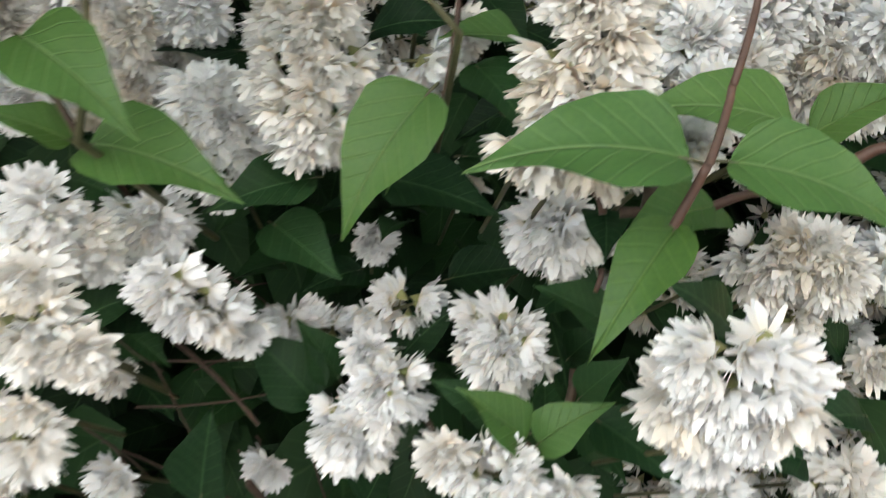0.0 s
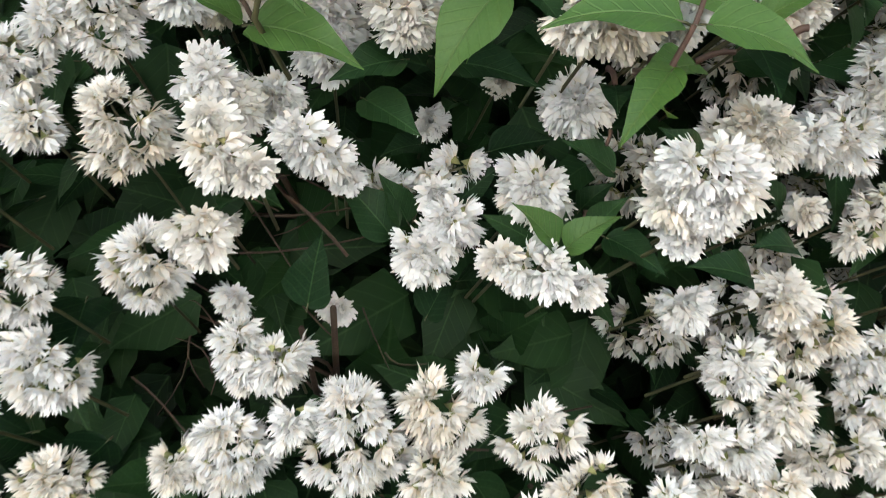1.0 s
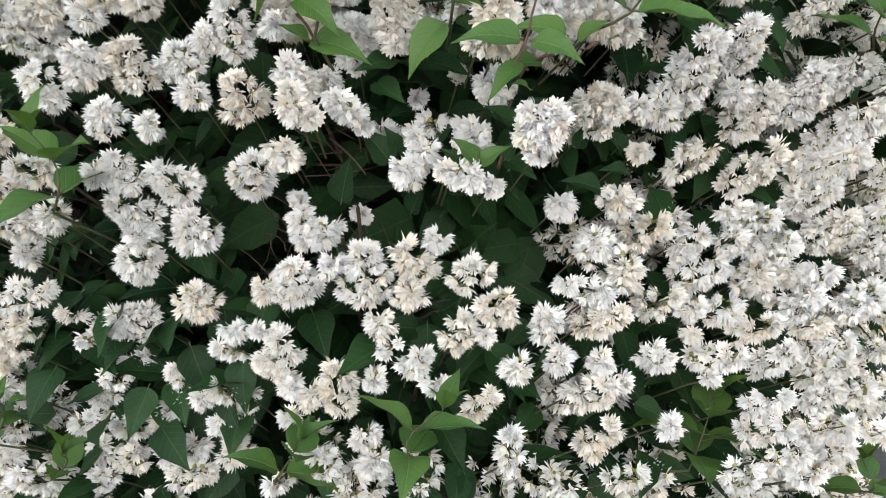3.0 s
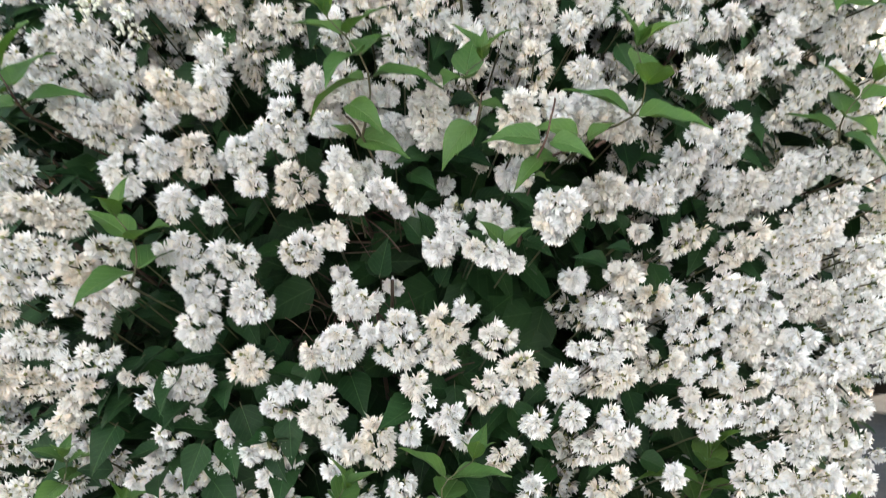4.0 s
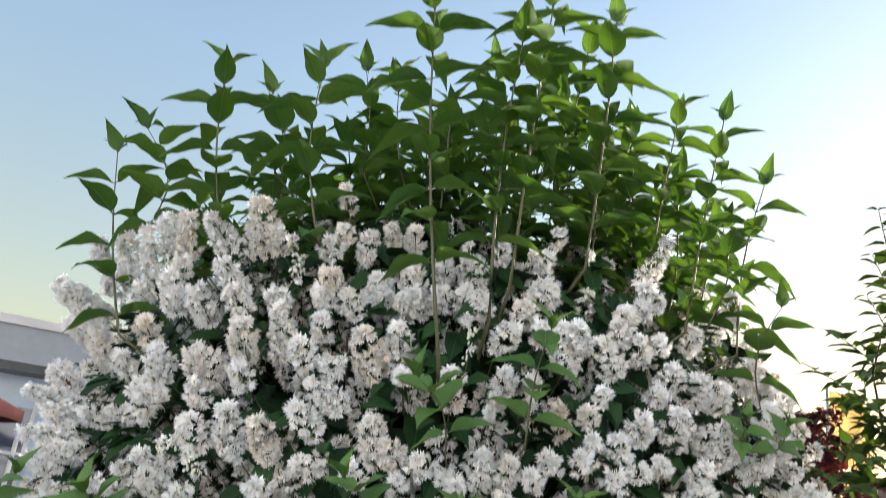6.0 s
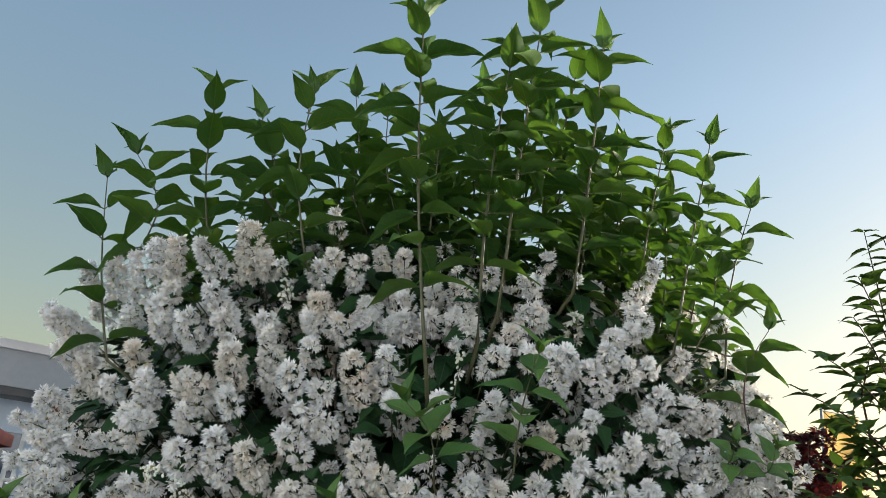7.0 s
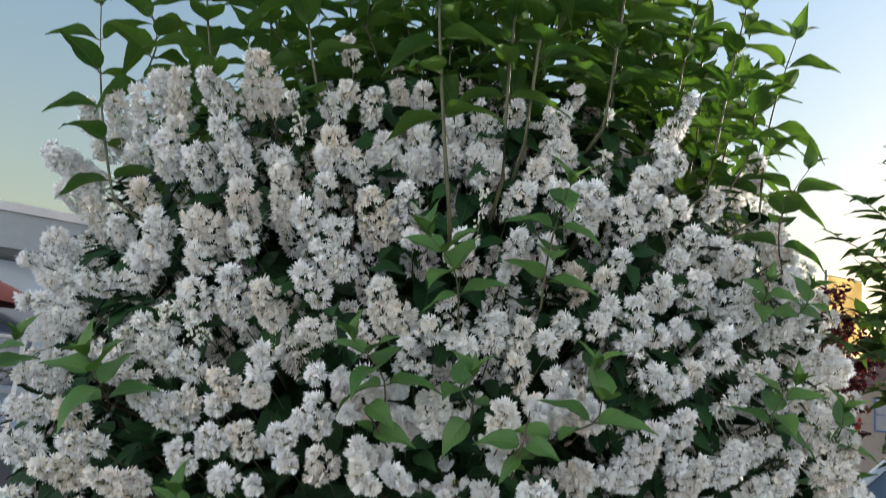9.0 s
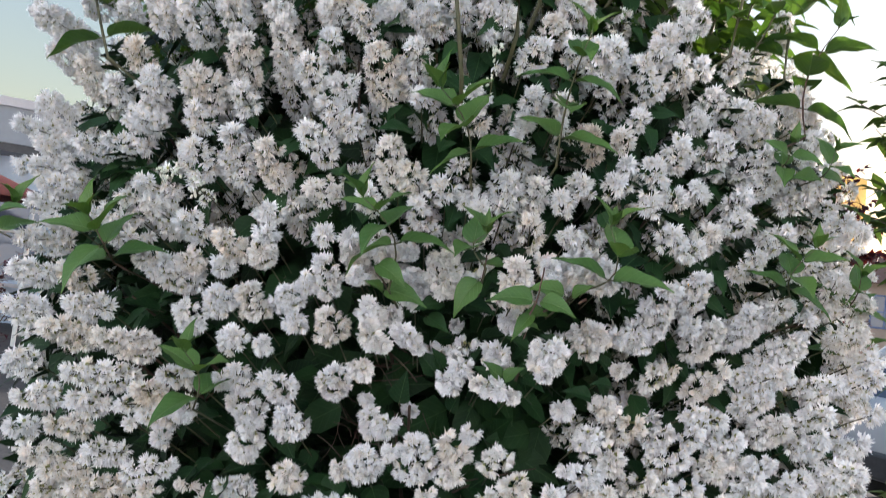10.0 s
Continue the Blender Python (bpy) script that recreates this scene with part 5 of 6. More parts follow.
twig((0.069, 0.400, 1.288), (0.067, 0.396, 1.279), 0.0014, STALK_RED)
twig((0.042, 0.370, 1.219), (0.044, 0.366, 1.209), 0.0012, STALK_RED)
twig((0.080, 0.360, 1.325), (0.084, 0.356, 1.345), 0.0024, BARK)
twig((0.138, 0.330, 1.337), (0.148, 0.326, 1.343), 0.0022, STALK_RED)
twig((-0.008, 0.420, 1.212), (0.003, 0.416, 1.199), 0.0016, BARK)
twig((0.065, 0.330, 1.316), (0.085, 0.326, 1.313), 0.0020, BARK)

shoot((-0.683, 0.467, 1.671), (-0.808, 0.487, 2.092), 6, 0.119, 1, start=0.10)
shoot((-0.672, 0.462, 1.897), (-0.752, 0.482, 2.145), 6, 0.113, 2, start=0.00)
shoot((-0.521, 0.441, 1.897), (-0.595, 0.461, 2.288), 8, 0.127, 3, start=0.00)
shoot((-0.328, 0.448, 1.878), (-0.386, 0.468, 2.300), 8, 0.127, 4, start=0.00)
shoot((-0.300, 0.585, 2.084), (-0.338, 0.605, 2.377), 6, 0.113, 5, start=0.00)
shoot((-0.467, 0.524, 2.046), (-0.522, 0.544, 2.274), 5, 0.113, 6, start=0.00)
shoot((-0.064, 0.378, 1.659), (-0.161, 0.398, 2.445), 11, 0.133, 7, red=True, start=0.22)
shoot((0.009, 0.426, 1.745), (0.026, 0.446, 2.399), 11, 0.130, 8, red=True, start=0.25)
shoot((0.037, 0.458, 1.807), (0.081, 0.478, 2.509), 11, 0.133, 9, red=True, start=0.25)
shoot((0.171, 0.557, 1.892), (0.213, 0.577, 2.506), 10, 0.130, 10, red=True, start=0.15)
shoot((0.304, 0.669, 1.938), (0.368, 0.689, 2.359), 8, 0.113, 11, start=0.10)
shoot((0.372, 0.653, 1.809), (0.457, 0.673, 2.325), 9, 0.113, 12, start=0.15)
shoot((0.478, 0.693, 1.782), (0.548, 0.713, 2.199), 6, 0.119, 13, red=True, start=0.12)
shoot((0.510, 0.651, 1.673), (0.564, 0.671, 1.909), 4, 0.096, 14, red=True, start=0.25)
shoot((0.414, 0.683, 1.820), (0.446, 0.703, 2.085), 6, 0.096, 15, start=0.10)
shoot((-0.225, 0.615, 2.101), (-0.267, 0.635, 2.380), 6, 0.113, 16, start=0.00)
shoot((-0.039, 0.597, 2.182), (-0.048, 0.617, 2.417), 5, 0.113, 17, start=0.00)
shoot((0.263, 0.699, 2.100), (0.275, 0.719, 2.326), 6, 0.113, 18, start=0.00)
shoot((0.096, 0.619, 2.160), (0.165, 0.639, 2.509), 7, 0.124, 19, start=0.00)
shoot((-0.128, 0.333, 1.328), (-0.175, 0.273, 1.474), 4, 0.082, 20, start=0.45)
shoot((0.007, 0.327, 1.372), (0.005, 0.281, 1.438), 2, 0.075, 21, start=0.50)
shoot((0.141, 0.346, 1.356), (0.178, 0.293, 1.469), 3, 0.085, 22, start=0.35)
shoot((-0.030, 0.340, 1.499), (-0.083, 0.261, 1.629), 4, 0.085, 24, start=0.25)
shoot((0.089, 0.373, 1.532), (0.122, 0.275, 1.726), 5, 0.085, 25, start=0.20)
shoot((-0.548, 0.342, 1.323), (-0.577, 0.273, 1.413), 4, 0.095, 26, red=True, start=0.20)
shoot((-0.384, 0.314, 1.130), (-0.396, 0.277, 1.237), 3, 0.085, 27, start=0.20)
shoot((0.472, 0.536, 1.389), (0.495, 0.478, 1.484), 4, 0.075, 28, start=0.20)
shoot((0.449, 0.574, 1.597), (0.459, 0.518, 1.646), 3, 0.060, 29, start=0.20)
shoot((0.518, 0.608, 1.591), (0.537, 0.547, 1.646), 3, 0.065, 30, start=0.20)
shoot((-0.781, 0.427, 1.348), (-0.757, 0.389, 1.428), 3, 0.085, 31, start=0.20)
shoot((0.021, 0.329, 0.900), (0.038, 0.321, 0.995), 3, 0.075, 32, start=0.30)
shoot((0.318, 0.485, 0.880), (0.338, 0.474, 1.002), 4, 0.088, 33, start=0.20)
shoot((-0.139, 0.335, 0.866), (-0.104, 0.329, 0.937), 3, 0.070, 34, start=0.20)
shoot((-0.429, 0.402, 0.799), (-0.409, 0.390, 0.856), 2, 0.070, 35, start=0.20)
shoot((-0.501, 0.397, 0.835), (-0.493, 0.383, 0.911), 3, 0.060, 36, start=0.20)
shoot((0.566, 0.623, 0.831), (0.563, 0.603, 0.902), 3, 0.070, 37, start=0.20)
shoot((0.571, 0.619, 1.369), (0.596, 0.561, 1.453), 3, 0.075, 38, red=True, start=0.30)
shoot((0.620, 0.688, 1.277), (0.607, 0.649, 1.392), 2, 0.090, 39, start=0.30)

# more tall shoots that crowd the crown behind those
rs = random.Random(11)
for i in range(112):
    az, inset = (rs.uniform(-115, 115), rs.uniform(0.18, 0.62)) if i < 84 else (rs.uniform(-180, 180), rs.uniform(0.35, 0.88))
    base = spot(az, 1.72, inset)
    lean = heading(az, 0) * rs.uniform(0.02, 0.14)
    top = 2.42 - 0.30 * abs(base.x - 0.0) / 0.8 + rs.uniform(-0.16, 0.06)
    shoot(base, (base.x + lean.x, base.y + lean.y, top), 11, rs.uniform(0.112, 0.135), 200 + i, start=0.28)



# ---- ground and distance ----
def box(soup, lo, hi, mi=0):
    (x0, y0, z0), (x1, y1, z1) = lo, hi
    vs = [(x, y, z) for z in (z0, z1) for y in (y0, y1) for x in (x0, x1)]
    soup.add(vs, [(0, 2, 3, 1), (4, 5, 7, 6), (0, 1, 5, 4), (2, 6, 7, 3), (0, 4, 6, 2), (1, 3, 7, 5)], None, mi)


def box_part(name, lo, hi, mat, parent, label="", bevel=0.0):
    soup = Soup()
    box(soup, lo, hi)
    me = soup.mesh(name, [mat], False)
    if bevel:
        bm = bmesh.new()
        bm.from_mesh(me)
        bmesh.ops.bevel(bm, geom=bm.edges[:], offset=bevel, segments=2, affect="EDGES", profile=0.5)
        bm.to_mesh(me)
        bm.free()
    return tagged(link(name, me, parent), label)


def tube_part(name, pts, radii, mat, parent, sides=10, label=""):
    soup = Soup()
    tube(soup, pts, radii, sides)
    return tagged(link(name, soup.mesh(name, [mat]), parent), label)


ASPHALT = plain_material("asphalt", (0.038, 0.038, 0.038), (0.085, 0.082, 0.08), 5.0, 0.9, 0.006)
# blue tint cools the fill light that the added wall behind the camera bounces
PLASTER = plain_material("plaster", (0.59, 0.68, 0.80), (0.66, 0.75, 0.87), 1.5, 0.85, 0.002)
ROSE_PLASTER = plain_material("rose_plaster", (0.52, 0.38, 0.31), (0.60, 0.46, 0.38), 1.2, 0.85, 0.002)
FASCIA = plain_material("fascia_sheet", (0.30, 0.32, 0.35), (0.36, 0.38, 0.41), 0.8, 0.45)
TRIM_PALE = plain_material("pale_trim", (0.62, 0.58, 0.58), (0.70, 0.66, 0.66), 2.0, 0.5)
DARK_METAL = plain_material("dark_metal", (0.03, 0.03, 0.035), (0.06, 0.06, 0.065), 3.0, 0.4)
WHITE_METAL = plain_material("white_paint", (0.70, 0.70, 0.68), (0.80, 0.80, 0.78), 4.0, 0.4)
GREY_METAL = plain_material("grey_metal", (0.35, 0.35, 0.36), (0.48, 0.48, 0.48), 6.0, 0.4, 0, 0.6)
BRICK = plain_material("red_brick", (0.20, 0.075, 0.045), (0.32, 0.13, 0.08), 8.0, 0.85, 0.004)
CLOTH_RED = plain_material("dark_red_canvas", (0.05, 0.010, 0.012), (0.09, 0.018, 0.02), 6.0, 0.85)
ROOF_TILE = plain_material("roof_tile", (0.16, 0.07, 0.05), (0.26, 0.12, 0.08), 5.0, 0.8, 0.01)
GLASS_DARK, _n, _l, _b = material("window_glass", 0.06)
_b.inputs["Base Color"].default_value = (0.05, 0.07, 0.11, 1)
_b.inputs["Specular IOR Level"].default_value = 0.8
BLUE_FRAME = plain_material("blue_frame", (0.10, 0.16, 0.34), (0.16, 0.22, 0.42), 4.0, 0.5)
CAR_WHITE, _n, _l, _b = material("car_paint_white", 0.25)
_b.inputs["Base Color"].default_value = (0.74, 0.75, 0.77, 1)
_b.inputs["Coat Weight"].default_value = 0.6
CAR_SILVER, _n, _l, _b = material("car_paint_silver", 0.25)
_b.inputs["Base Color"].default_value = (0.50, 0.52, 0.55, 1)
_b.inputs["Coat Weight"].default_value = 0.6
RUBBER = plain_material("tyre_rubber", (0.015, 0.015, 0.015), (0.03, 0.03, 0.03), 20, 0.85)
LAMP_RED, _n, _l, _b = material("tail_lamp", 0.15)
_b.inputs["Base Color"].default_value = (0.28, 0.012, 0.015, 1)

soup = Soup()
soup.add([(-1500, -1500, 0), (1500, -1500, 0), (1500, 1500, 0), (-1500, 1500, 0)], [(0, 1, 2, 3)])
tagged(link("ground", soup.mesh("ground", [ASPHALT], False)), "grey gravelly asphalt yard reaching far off", "ground", kind="structure")

# unseen pale wall added behind the camera as a reflector: throws evening light onto the bloom
wall = new("fill_wall")
tagged(wall, "unseen pale blue-grey wall added to bounce fill light onto the shrub", "wall", kind="structure")
wall.matrix_world = pose(-1.6, -6.8, 0, 0, 0, -15)
box_part("wall_face", (-15, -0.3, 0), (15, 0, 8.0), PLASTER, wall)
box_part("plinth", (-15, 0.002, 0), (15, 0.05, 0.35), FASCIA, wall)


def bearing(az, dist, z=0.0):
    """A place dist metres from the yard's middle, az degrees clockwise from +y."""
    return Vector((0.1 + dist * math.sin(radians(az)), -0.8 + dist * math.cos(radians(az)), z))


# flat-roofed hall on the left, behind the yard
hall = tagged(new("flat_roofed_hall"), "flat-roofed hall with grey fascia, pale coping and brick piers", "building")
hall.matrix_world = Matrix.Translation(bearing(-38, 18)) @ pose(0, 0, 0, 0, 0, 34)
box_part("wall_body", (-12, 0.9, 0), (9, 9, 3.598), PLASTER, hall)
box_part("fascia", (-12.3, 0.0, 3.60), (9.3, 9.2, 4.32), FASCIA, hall, "blue-grey sheet fascia")
box_part("coping", (-12.4, -0.08, 4.322), (9.4, 9.3, 4.50), TRIM_PALE, hall, "pale coping")
box_part("soffit", (-12.2, 0.05, 3.44), (9.2, 0.898, 3.598), DARK_METAL, hall, "dark soffit band")
for k in range(7):
    x = -10.5 + k * 3.0
    box_part("pier", (x, 0.45, 0), (x + 0.55, 0.897, 3.438), BRICK, hall, "red brick pier", 0.02)
    win = box_part("window", (x + 0.9, 0.86, 0.9), (x + 2.6, 0.896, 2.8), GLASS_DARK, hall)
    box_part("window_frame", (x + 0.82, 0.84, 0.82), (x + 0.898, 0.894, 2.88), WHITE_METAL, win)
    box_part("window_frame", (x + 2.602, 0.84, 0.82), (x + 2.68, 0.894, 2.88), WHITE_METAL, win)
    box_part("window_sill", (x + 0.82, 0.76, 0.74), (x + 2.68, 0.894, 0.818), TRIM_PALE, win)

# closed-in parasol in front of the hall
parasol = tagged(new("parasol"), "dark red canvas parasol standing before the hall", "parasol")
parasol.location = bearing(-40, 13)
tube_part("pole", [(0, 0, 0), (0, 0, 2.75)], [0.03, 0.03], WHITE_METAL, parasol)
soup = Soup()
ring = 10
vs = [(0, 0, 2.75)] + [(1.15 * math.cos(k * 0.6283), 1.15 * math.sin(k * 0.6283), 2.32) for k in range(ring)] + [(1.15 * math.cos(k * 0.6283), 1.15 * math.sin(k * 0.6283), 2.16) for k in range(ring)]
soup.add(vs, [(0, 1 + k, 1 + (k + 1) % ring) for k in range(ring)] + [(1 + k, 11 + k, 11 + (k + 1) % ring, 1 + (k + 1) % ring) for k in range(ring)])
link("canopy", soup.mesh("canopy", [CLOTH_RED]), parasol)
box_part("base_plate", (-0.3, -0.3, 0), (0.3, 0.3, 0.07), DARK_METAL, parasol)

# white railing
railing = tagged(new("railing"), "white painted tubular railing along the yard", "railing")
railing.matrix_world = Matrix.Translation(bearing(-38, 14)) @ pose(0, 0, 0, 0, 0, 30)
for k in range(9):
    x = -6 + k * 1.35
    tube_part("post", [(x, 0, 0), (x, 0, 2.05)], [0.035, 0.035], WHITE_METAL, railing, 8)
for z in (0.6, 1.75):
    tube_part("rail", [(-6, 0, z), (4.8, 0, z)], [0.025, 0.025], WHITE_METAL, railing, 8)

# pale house on the right
house = tagged(new("house"), "rose-plastered house with blue-framed windows and tiled roof", "house")
house.matrix_world = Matrix.Translation(bearing(28, 42)) @ pose(0, 0, 0, 0, 0, -24)
box_part("wall", (-6.5, 0, 0), (6.5, 9, 4.6), ROSE_PLASTER, house)
soup = Soup()
soup.add([(-6.9, -0.4, 4.602), (6.9, -0.4, 4.602), (6.9, 9.4, 4.602), (-6.9, 9.4, 4.602), (-6.9, 4.5, 6.3), (6.9, 4.5, 6.3)],
         [(0, 1, 5, 4), (2, 3, 4, 5), (1, 2, 5), (3, 0, 4), (0, 3, 2, 1)])
link("roof", soup.mesh("roof", [ROOF_TILE], False), house)
for x in (-5.2, -2.4, 1.2, 4.0):
    w = box_part("window", (x, -0.03, 2.6), (x + 1.1, -0.004, 4.0), GLASS_DARK, house)
    for a, b in (((x - 0.08, -0.06, 2.52), (x - 0.002, -0.003, 4.08)), ((x + 1.102, -0.06, 2.52), (x + 1.18, -0.003, 4.08)), ((x, -0.06, 4.002), (x + 1.1, -0.003, 4.08)), ((x, -0.06, 2.52), (x + 1.1, -0.003, 2.598)), ((x + 0.52, -0.06, 2.6), (x + 0.58, -0.031, 4.0)), ((x, -0.06, 3.27), (x + 0.518, -0.031, 3.33)), ((x + 0.582, -0.06, 3.27), (x + 1.1, -0.031, 3.33))):
        box_part("window_frame", a, b, BLUE_FRAME, w)


# flags and posts
flag_pole = tagged(new("flag_pole"), "slim grey flagpole with a hanging yellow banner", "flagpole")
_p = Vector((6.86, 20.0, 0))
flag_pole.location = _p
tube_part("pole", [(0, 0, 0), (0, 0, 3.0), (0, 0, 5.86)], [0.045, 0.04, 0.03], GREY_METAL, flag_pole)
FLAG = plain_material("yellow_banner_cloth", (0.62, 0.41, 0.13), (0.69, 0.47, 0.17), 2.0, 0.8)
_n, _l = FLAG.node_tree.nodes, FLAG.node_tree.links
see_through(FLAG, _n, _l, _n["Principled BSDF"], 0.5, None, _n["Principled BSDF"].inputs["Base Color"].links[0].from_socket)
soup = Soup()
nx, nz = 8, 16
vs = [(0.06 + 0.82 * i / nx, 0.05 * math.sin(i * 0.9 + k * 0.25), 5.72 - 1.75 * k / nz - 0.12 * (i / nx)) for k in range(nz + 1) for i in range(nx + 1)]
fs = [(k * (nx + 1) + i, k * (nx + 1) + i + 1, (k + 1) * (nx + 1) + i + 1, (k + 1) * (nx + 1) + i) for k in range(nz) for i in range(nx)]
soup.add(vs, fs)
banner = link("banner", soup.mesh("banner", [FLAG]), flag_pole)
soup = Soup()
vs = [(0.46 + r * math.cos(k * 0.3142), -0.075, 4.95 + r * math.sin(k * 0.3142)) for r in (0.24, 0.27) for k in range(20)]
soup.add(vs, [(k, (k + 1) % 20, 20 + (k + 1) % 20, 20 + k) for k in range(20)])
tagged(link("emblem", soup.mesh("emblem", [plain_material("emblem_ochre", (0.40, 0.25, 0.06), (0.45, 0.28, 0.08), 3.0)]), banner), "faint round ring emblem")
tube_part("arm", [(0, 0, 5.73), (0.9, 0, 5.62)], [0.012, 0.012], GREY_METAL, flag_pole, 6)

post = tagged(new("lamp_post"), "slim grey lamp post at the yard's edge", "lamp post")
post.location = bearing(22.2, 17)
tube_part("pole", [(0, 0, 0), (0, 0, 4.85)], [0.06, 0.045], GREY_METAL, post)
tube_part("lamp_head", [(0, 0, 4.852), (0, 0, 4.95), (0, 0, 5.05)], [0.16, 0.19, 0.05], DARK_METAL, post, 14)


def car(name, label, where, turn, paint):
    """A small hatchback: one shell lofted from cross-sections, glass, lamps, wheels."""
    ob = tagged(new(name), label, "car", "parked cars")
    ob.matrix_world = Matrix.Translation(where) @ pose(0, 0, 0, 0, 0, turn)
    # x along the car, sections as (x, half width, sill, shoulder)
    soup = Soup()
    sections = [(-2.05, 0.62, 0.45, 0.70), (-1.95, 0.78, 0.30, 0.86), (-1.2, 0.85, 0.22, 0.93), (0.0, 0.87, 0.20, 0.95), (1.2, 0.86, 0.22, 0.97), (1.9, 0.80, 0.30, 0.96), (2.02, 0.66, 0.42, 0.80)]
    vs, fs = [], []
    for x, w, lo, hi in sections:
        vs += [(x, -w * 0.9, lo), (x, -w, (lo + hi) / 2), (x, -w * 0.95, hi), (x, w * 0.95, hi), (x, w, (lo + hi) / 2), (x, w * 0.9, lo)]
    for i in range(len(sections) - 1):
        for k in range(6):
            q = (k + 1) % 6
            fs.append((i * 6 + k, i * 6 + q, (i + 1) * 6 + q, (i + 1) * 6 + k))
    fs += [tuple(range(5, -1, -1)), tuple(range((len(sections) - 1) * 6, len(sections) * 6))]
    soup.add(vs, fs)
    link("body", soup.mesh("body", [paint]), ob)
    soup = Soup()
    vs = [(-1.05, -0.80, 0.94), (1.90, -0.78, 0.95), (1.45, -0.62, 1.40), (-0.15, -0.62, 1.42), (-1.05, 0.80, 0.94), (1.90, 0.78, 0.95), (1.45, 0.62, 1.40), (-0.15, 0.62, 1.42)]
    soup.add(vs, [(0, 1, 2, 3), (5, 4, 7, 6), (4, 0, 3, 7), (1, 5, 6, 2)])
    link("window", soup.mesh("cabin_glass", [GLASS_DARK], False), ob)
    box_part("roof", (-0.2, -0.63, 1.40), (1.5, 0.63, 1.47), paint, ob, "", 0.03)
    for y in (-1, 1):
        tube_part("pillar", [(-1.05, 0.80 * y, 0.95), (-0.15, 0.63 * y, 1.42)], [0.035, 0.035], paint, ob, 6)
        tube_part("pillar", [(1.90, 0.78 * y, 0.96), (1.45, 0.63 * y, 1.41)], [0.05, 0.05], paint, ob, 6)
        tube_part("pillar", [(0.55, 0.805 * y, 0.95), (0.62, 0.63 * y, 1.41)], [0.035, 0.035], paint, ob, 6)
        box_part("headlight", (-2.02, 0.5 * y - 0.13, 0.62), (-1.90, 0.5 * y + 0.13, 0.76), WHITE_METAL, ob, "", 0.02)
        box_part("tail_light", (1.88, 0.62 * y - 0.12, 0.66), (2.03, 0.62 * y + 0.12, 0.92), LAMP_RED, ob, "dark red tail lamp", 0.02)
        for x in (-1.28, 1.25):
            wheel = link("wheel", None, ob, pose(x, 0.80 * y, 0.31))
            tube_part("tyre", [(0, -0.09, 0), (0, 0.09, 0)], [0.31, 0.31], RUBBER, wheel, 18)
            tube_part("rim", [(0, 0.06 * y, 0), (0, 0.10 * y, 0)], [0.2, 0.2], GREY_METAL, wheel, 14)
    box_part("bumper", (-2.10, -0.66, 0.30), (-1.98, 0.66, 0.50), DARK_METAL, ob, "black front bumper", 0.03)
    box_part("bumper", (1.96, -0.66, 0.30), (2.10, 0.66, 0.52), DARK_METAL, ob, "black rear bumper", 0.03)
    box_part("number_plate", (-2.125, -0.26, 0.36), (-2.102, 0.26, 0.46), WHITE_METAL, ob)
    return ob


car("hatchback", "white hatchback parked beyond the railing", bearing(-38.5, 19.0) + Vector((0, -3.2, 0)), 25, CAR_WHITE)
car("van", "white van parked far across the yard", bearing(25.0, 24.0), 62, CAR_WHITE).scale = (1.4, 1.4, 1.4)
car("hatchback", "silver hatchback parked with its red tail lamp to the shrub", bearing(22.3, 7.6) + Vector((1.88, 0.68, 0)), 200, CAR_SILVER)


# ---- other plants ----
def leafy_bush(name, label, centre, radius, height, leaves, mats, size, seed, canes=12, low=0.7, first=2):
    """A bush of canes with twigs and many single leaves, open at the edge."""
    r = random.Random(seed)
    ob = tagged(new(name), label, "shrub")
    ob.location = centre
    meshes = [leaf_mesh("small_leaf", m, 4, 1, 0.15, 0.25, 0.1, 40 + i, False) for i, m in enumerate(mats)]
    tips = []
    for i in range(canes):
        a, rr = r.uniform(0, 6.28), radius * r.uniform(0.2, 0.95)
        tip = Vector((rr * math.cos(a), rr * math.sin(a), height * r.uniform(low, 1.0) * (1 - 0.25 * rr / radius)))
        pts = curve_points((0.05 * math.cos(a), 0.05 * math.sin(a), -0.02), tip, (0, 0, 0.1), 6)
        soup = Soup()
        tube(soup, pts, [0.012 * (1 - 0.8 * k / 6) for k in range(7)], 6)
        for k in range(first, 7):
            for _ in range(3):
                w = r.uniform(0, 6.28)
                end = pts[k] + Vector((math.cos(w), math.sin(w), r.uniform(-0.1, 0.8))) * r.uniform(0.12, 0.3) * (radius / 0.6)
                tube(soup, [pts[k], pts[k].lerp(end, 0.5), end], [0.003, 0.002, 0.001], 4)
                tips.append((pts[k], end))
        link("cane", soup.mesh("cane", [BARK]), ob)
    pieces = []
    for i in range(leaves):
        a, b = r.choice(tips)
        p = a.lerp(b, r.uniform(0.2, 1.05))
        d = Vector((r.uniform(-1, 1), r.uniform(-1, 1), r.uniform(-0.5, 0.6)))
        pieces.append((r.choice(meshes), leaf_pose(p, d, size * r.uniform(0.7, 1.2), (r.uniform(-0.4, 0.4), r.uniform(-0.4, 0.4), 1))))
    joined("foliage", pieces, ob)
    return ob


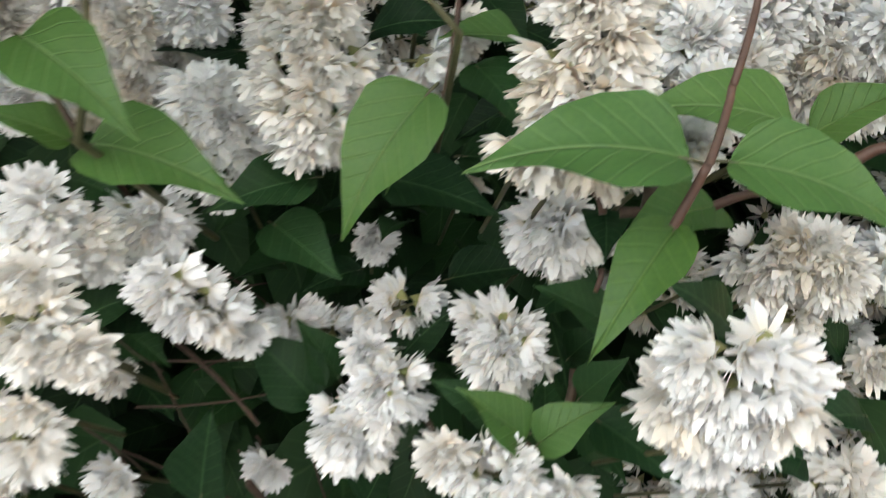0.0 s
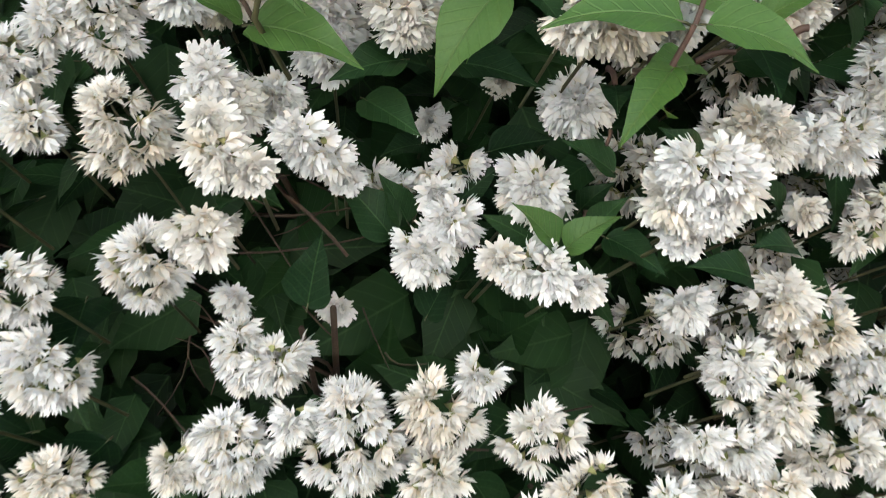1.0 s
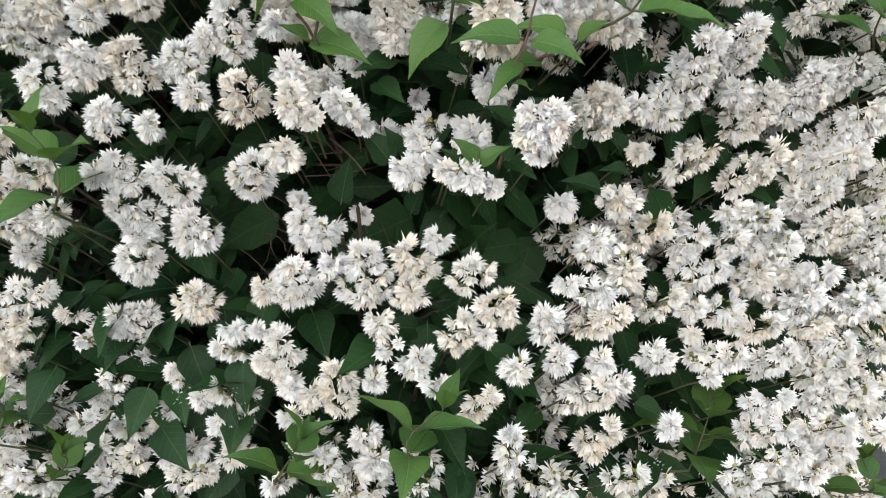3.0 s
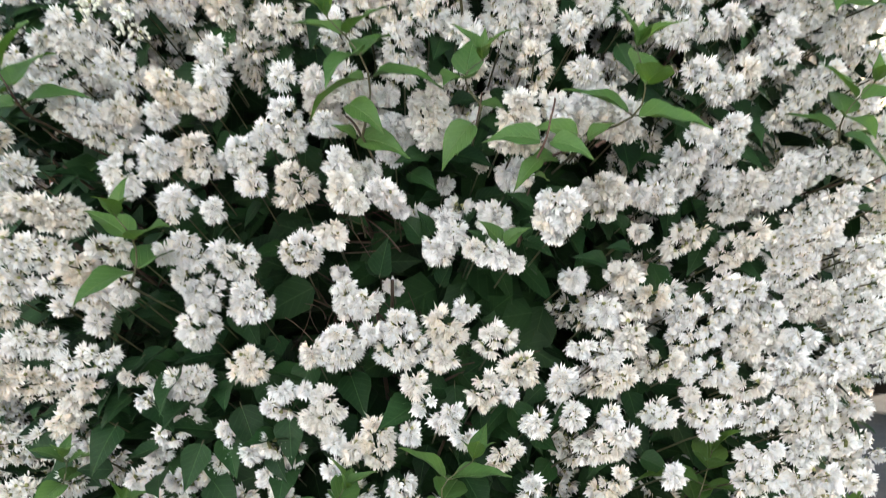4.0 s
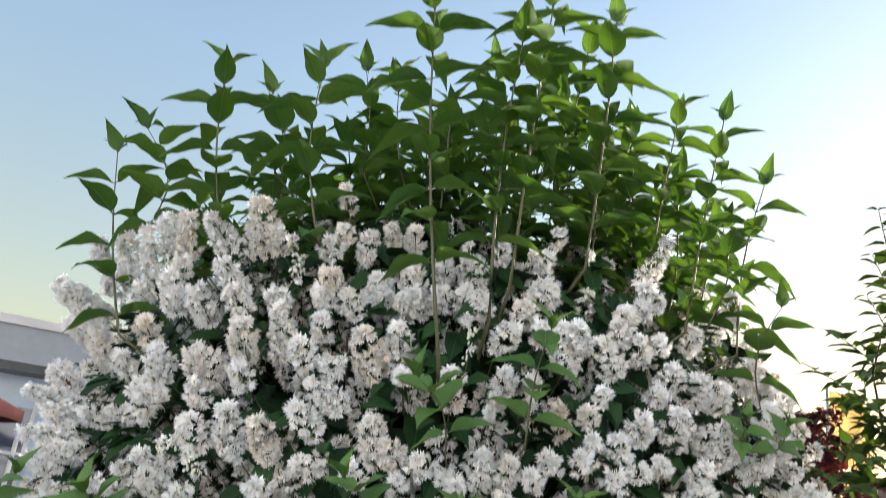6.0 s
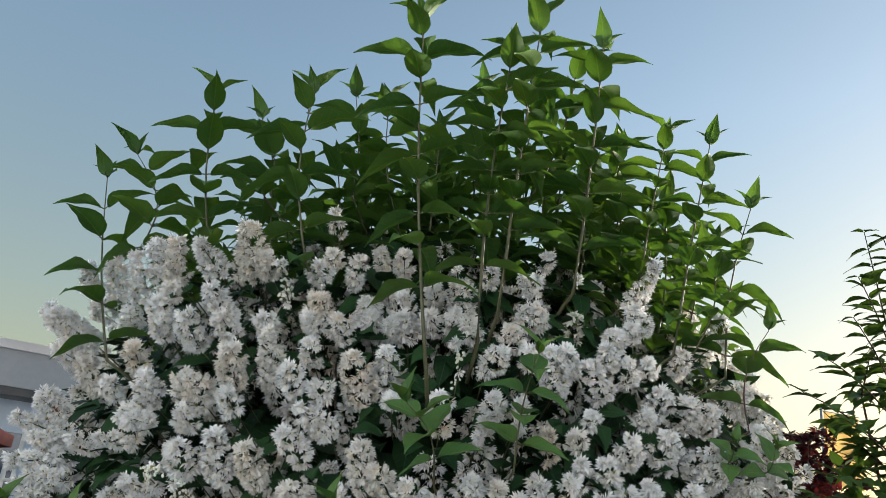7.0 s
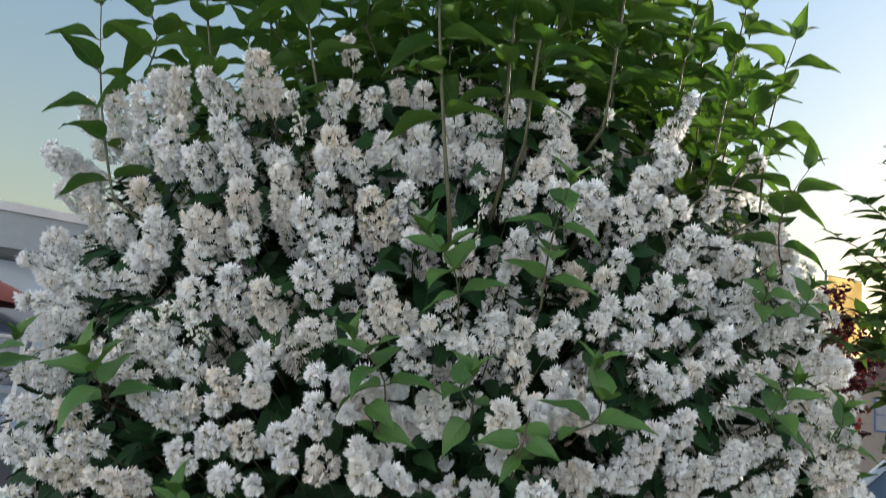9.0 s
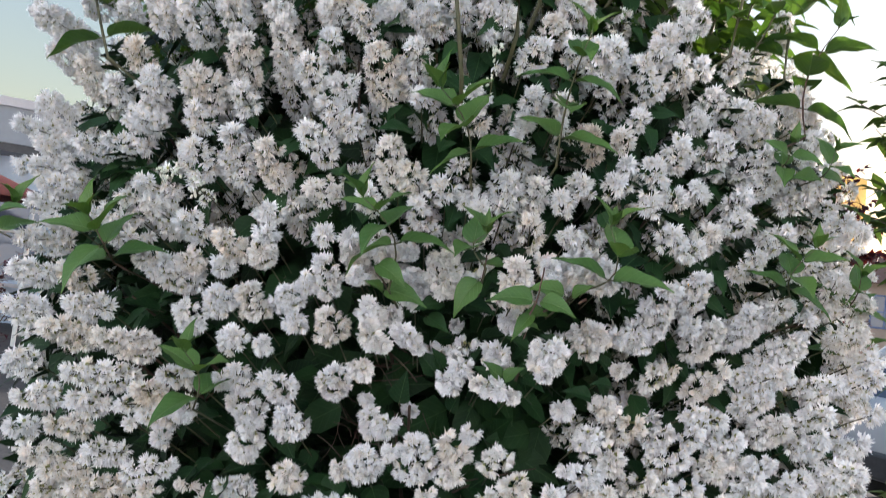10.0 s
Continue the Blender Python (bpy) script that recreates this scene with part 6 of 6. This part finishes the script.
LEAF_RED = leaf_material("leaf_purple", (0.060, 0.012, 0.014), (0.130, 0.024, 0.022), (0.18, 0.05, 0.04), (1.0, 0.5, 0.35), 0.35)
LEAF_PLUM = leaf_material("leaf_plum", (0.020, 0.006, 0.012), (0.045, 0.012, 0.024), (0.07, 0.03, 0.04), (1.0, 0.4, 0.5), 0.15)
leafy_bush("purple_leaved_bush", "purple-red leaved bush glowing against the low sun", bearing(16.6, 6.2), 0.50, 2.72, 16000, [LEAF_RED, LEAF_PLUM], 0.058, 3, 60, 0.86, 4)
leafy_bush("plum_bush", "low dark plum-leaved bush beside the yard", bearing(-37.5, 9.0), 0.6, 1.45, 1500, [LEAF_PLUM], 0.05, 4)

# the neighbouring green shrub whose branches reach into view
LEAF_GREEN = leaf_material("leaf_neighbour", (0.040, 0.085, 0.022), (0.075, 0.140, 0.032), (0.13, 0.20, 0.07), (1.0, 0.95, 0.35), 0.35)
neighbour = leafy_bush("green_shrub", "small-leaved green shrub beside the flowering one", Vector((1.14, 1.14, 0)), 0.34, 2.30, 6000, [LEAF_GREEN], 0.062, 8, 22)
NB_LEAF = [leaf_mesh("small_leaf", LEAF_GREEN, 7, 2, a, 0.3, 0.1, 60 + i) for i, a in enumerate((0.1, 0.25, 0.35))]


def branch(base, tip, n, size, seed):
    """A side branch of the green shrub, leaves in pairs and a small tuft at the end."""
    r = random.Random(seed)
    off = neighbour.location
    base, tip = Vector(base) - off, Vector(tip) - off
    pts = curve_points(base, tip, (0, 0, 0.02), 5)
    root = Vector((0.1 * math.cos(seed), 0.1 * math.sin(seed), 0.5))
    soup = Soup()
    tube(soup, [root, root.lerp(base, 0.6) + Vector((0, 0, 0.15))] + pts, [0.006, 0.0045] + [0.0026 * (1 - 0.6 * k / 5) for k in range(6)], 5)
    stem = link("branch", soup.mesh("branch", [BARK]), neighbour)
    for k in range(n):
        s = 0.1 + 0.9 * k / (n - 1)
        q = min(int(s * 5), 4)
        p = pts[q].lerp(pts[q + 1], s * 5 - q)
        for side in (-1, 1):
            d = (tip - base).normalized()
            a, b = frame_of(d)
            out = (a * side + b * r.uniform(-0.6, 0.6) + d * r.uniform(0.1, 0.8) + Vector((0, 0, r.uniform(-0.4, 0.3)))).normalized()
            link("leaf", r.choice(NB_LEAF), stem, leaf_pose(p, out, size * r.uniform(0.7, 1.15) * (0.6 if k == n - 1 else 1), (r.uniform(-0.3, 0.3), r.uniform(-0.5, 0.1), 1)))


branch((0.926, 1.022, 1.690), (0.685, 0.898, 1.812), 8, 0.066, 1)
branch((0.933, 1.019, 1.766), (0.725, 0.885, 1.894), 8, 0.066, 2)
branch((0.933, 1.019, 1.871), (0.821, 0.849, 2.179), 8, 0.066, 3)
branch((0.943, 1.015, 1.870), (0.803, 0.856, 2.073), 8, 0.066, 4)
branch((0.937, 1.018, 1.805), (0.788, 0.862, 1.979), 8, 0.066, 5)
branch((0.917, 1.026, 1.592), (0.721, 0.886, 1.635), 8, 0.066, 6)
branch((0.872, 1.044, 1.541), (0.678, 0.900, 1.592), 8, 0.066, 7)
branch((0.974, 1.001, 1.977), (0.855, 0.835, 2.160), 8, 0.066, 8)
branch((0.942, 1.016, 1.641), (0.760, 0.873, 1.754), 8, 0.066, 9)
branch((0.976, 1.000, 1.791), (0.841, 0.841, 2.001), 8, 0.066, 10)
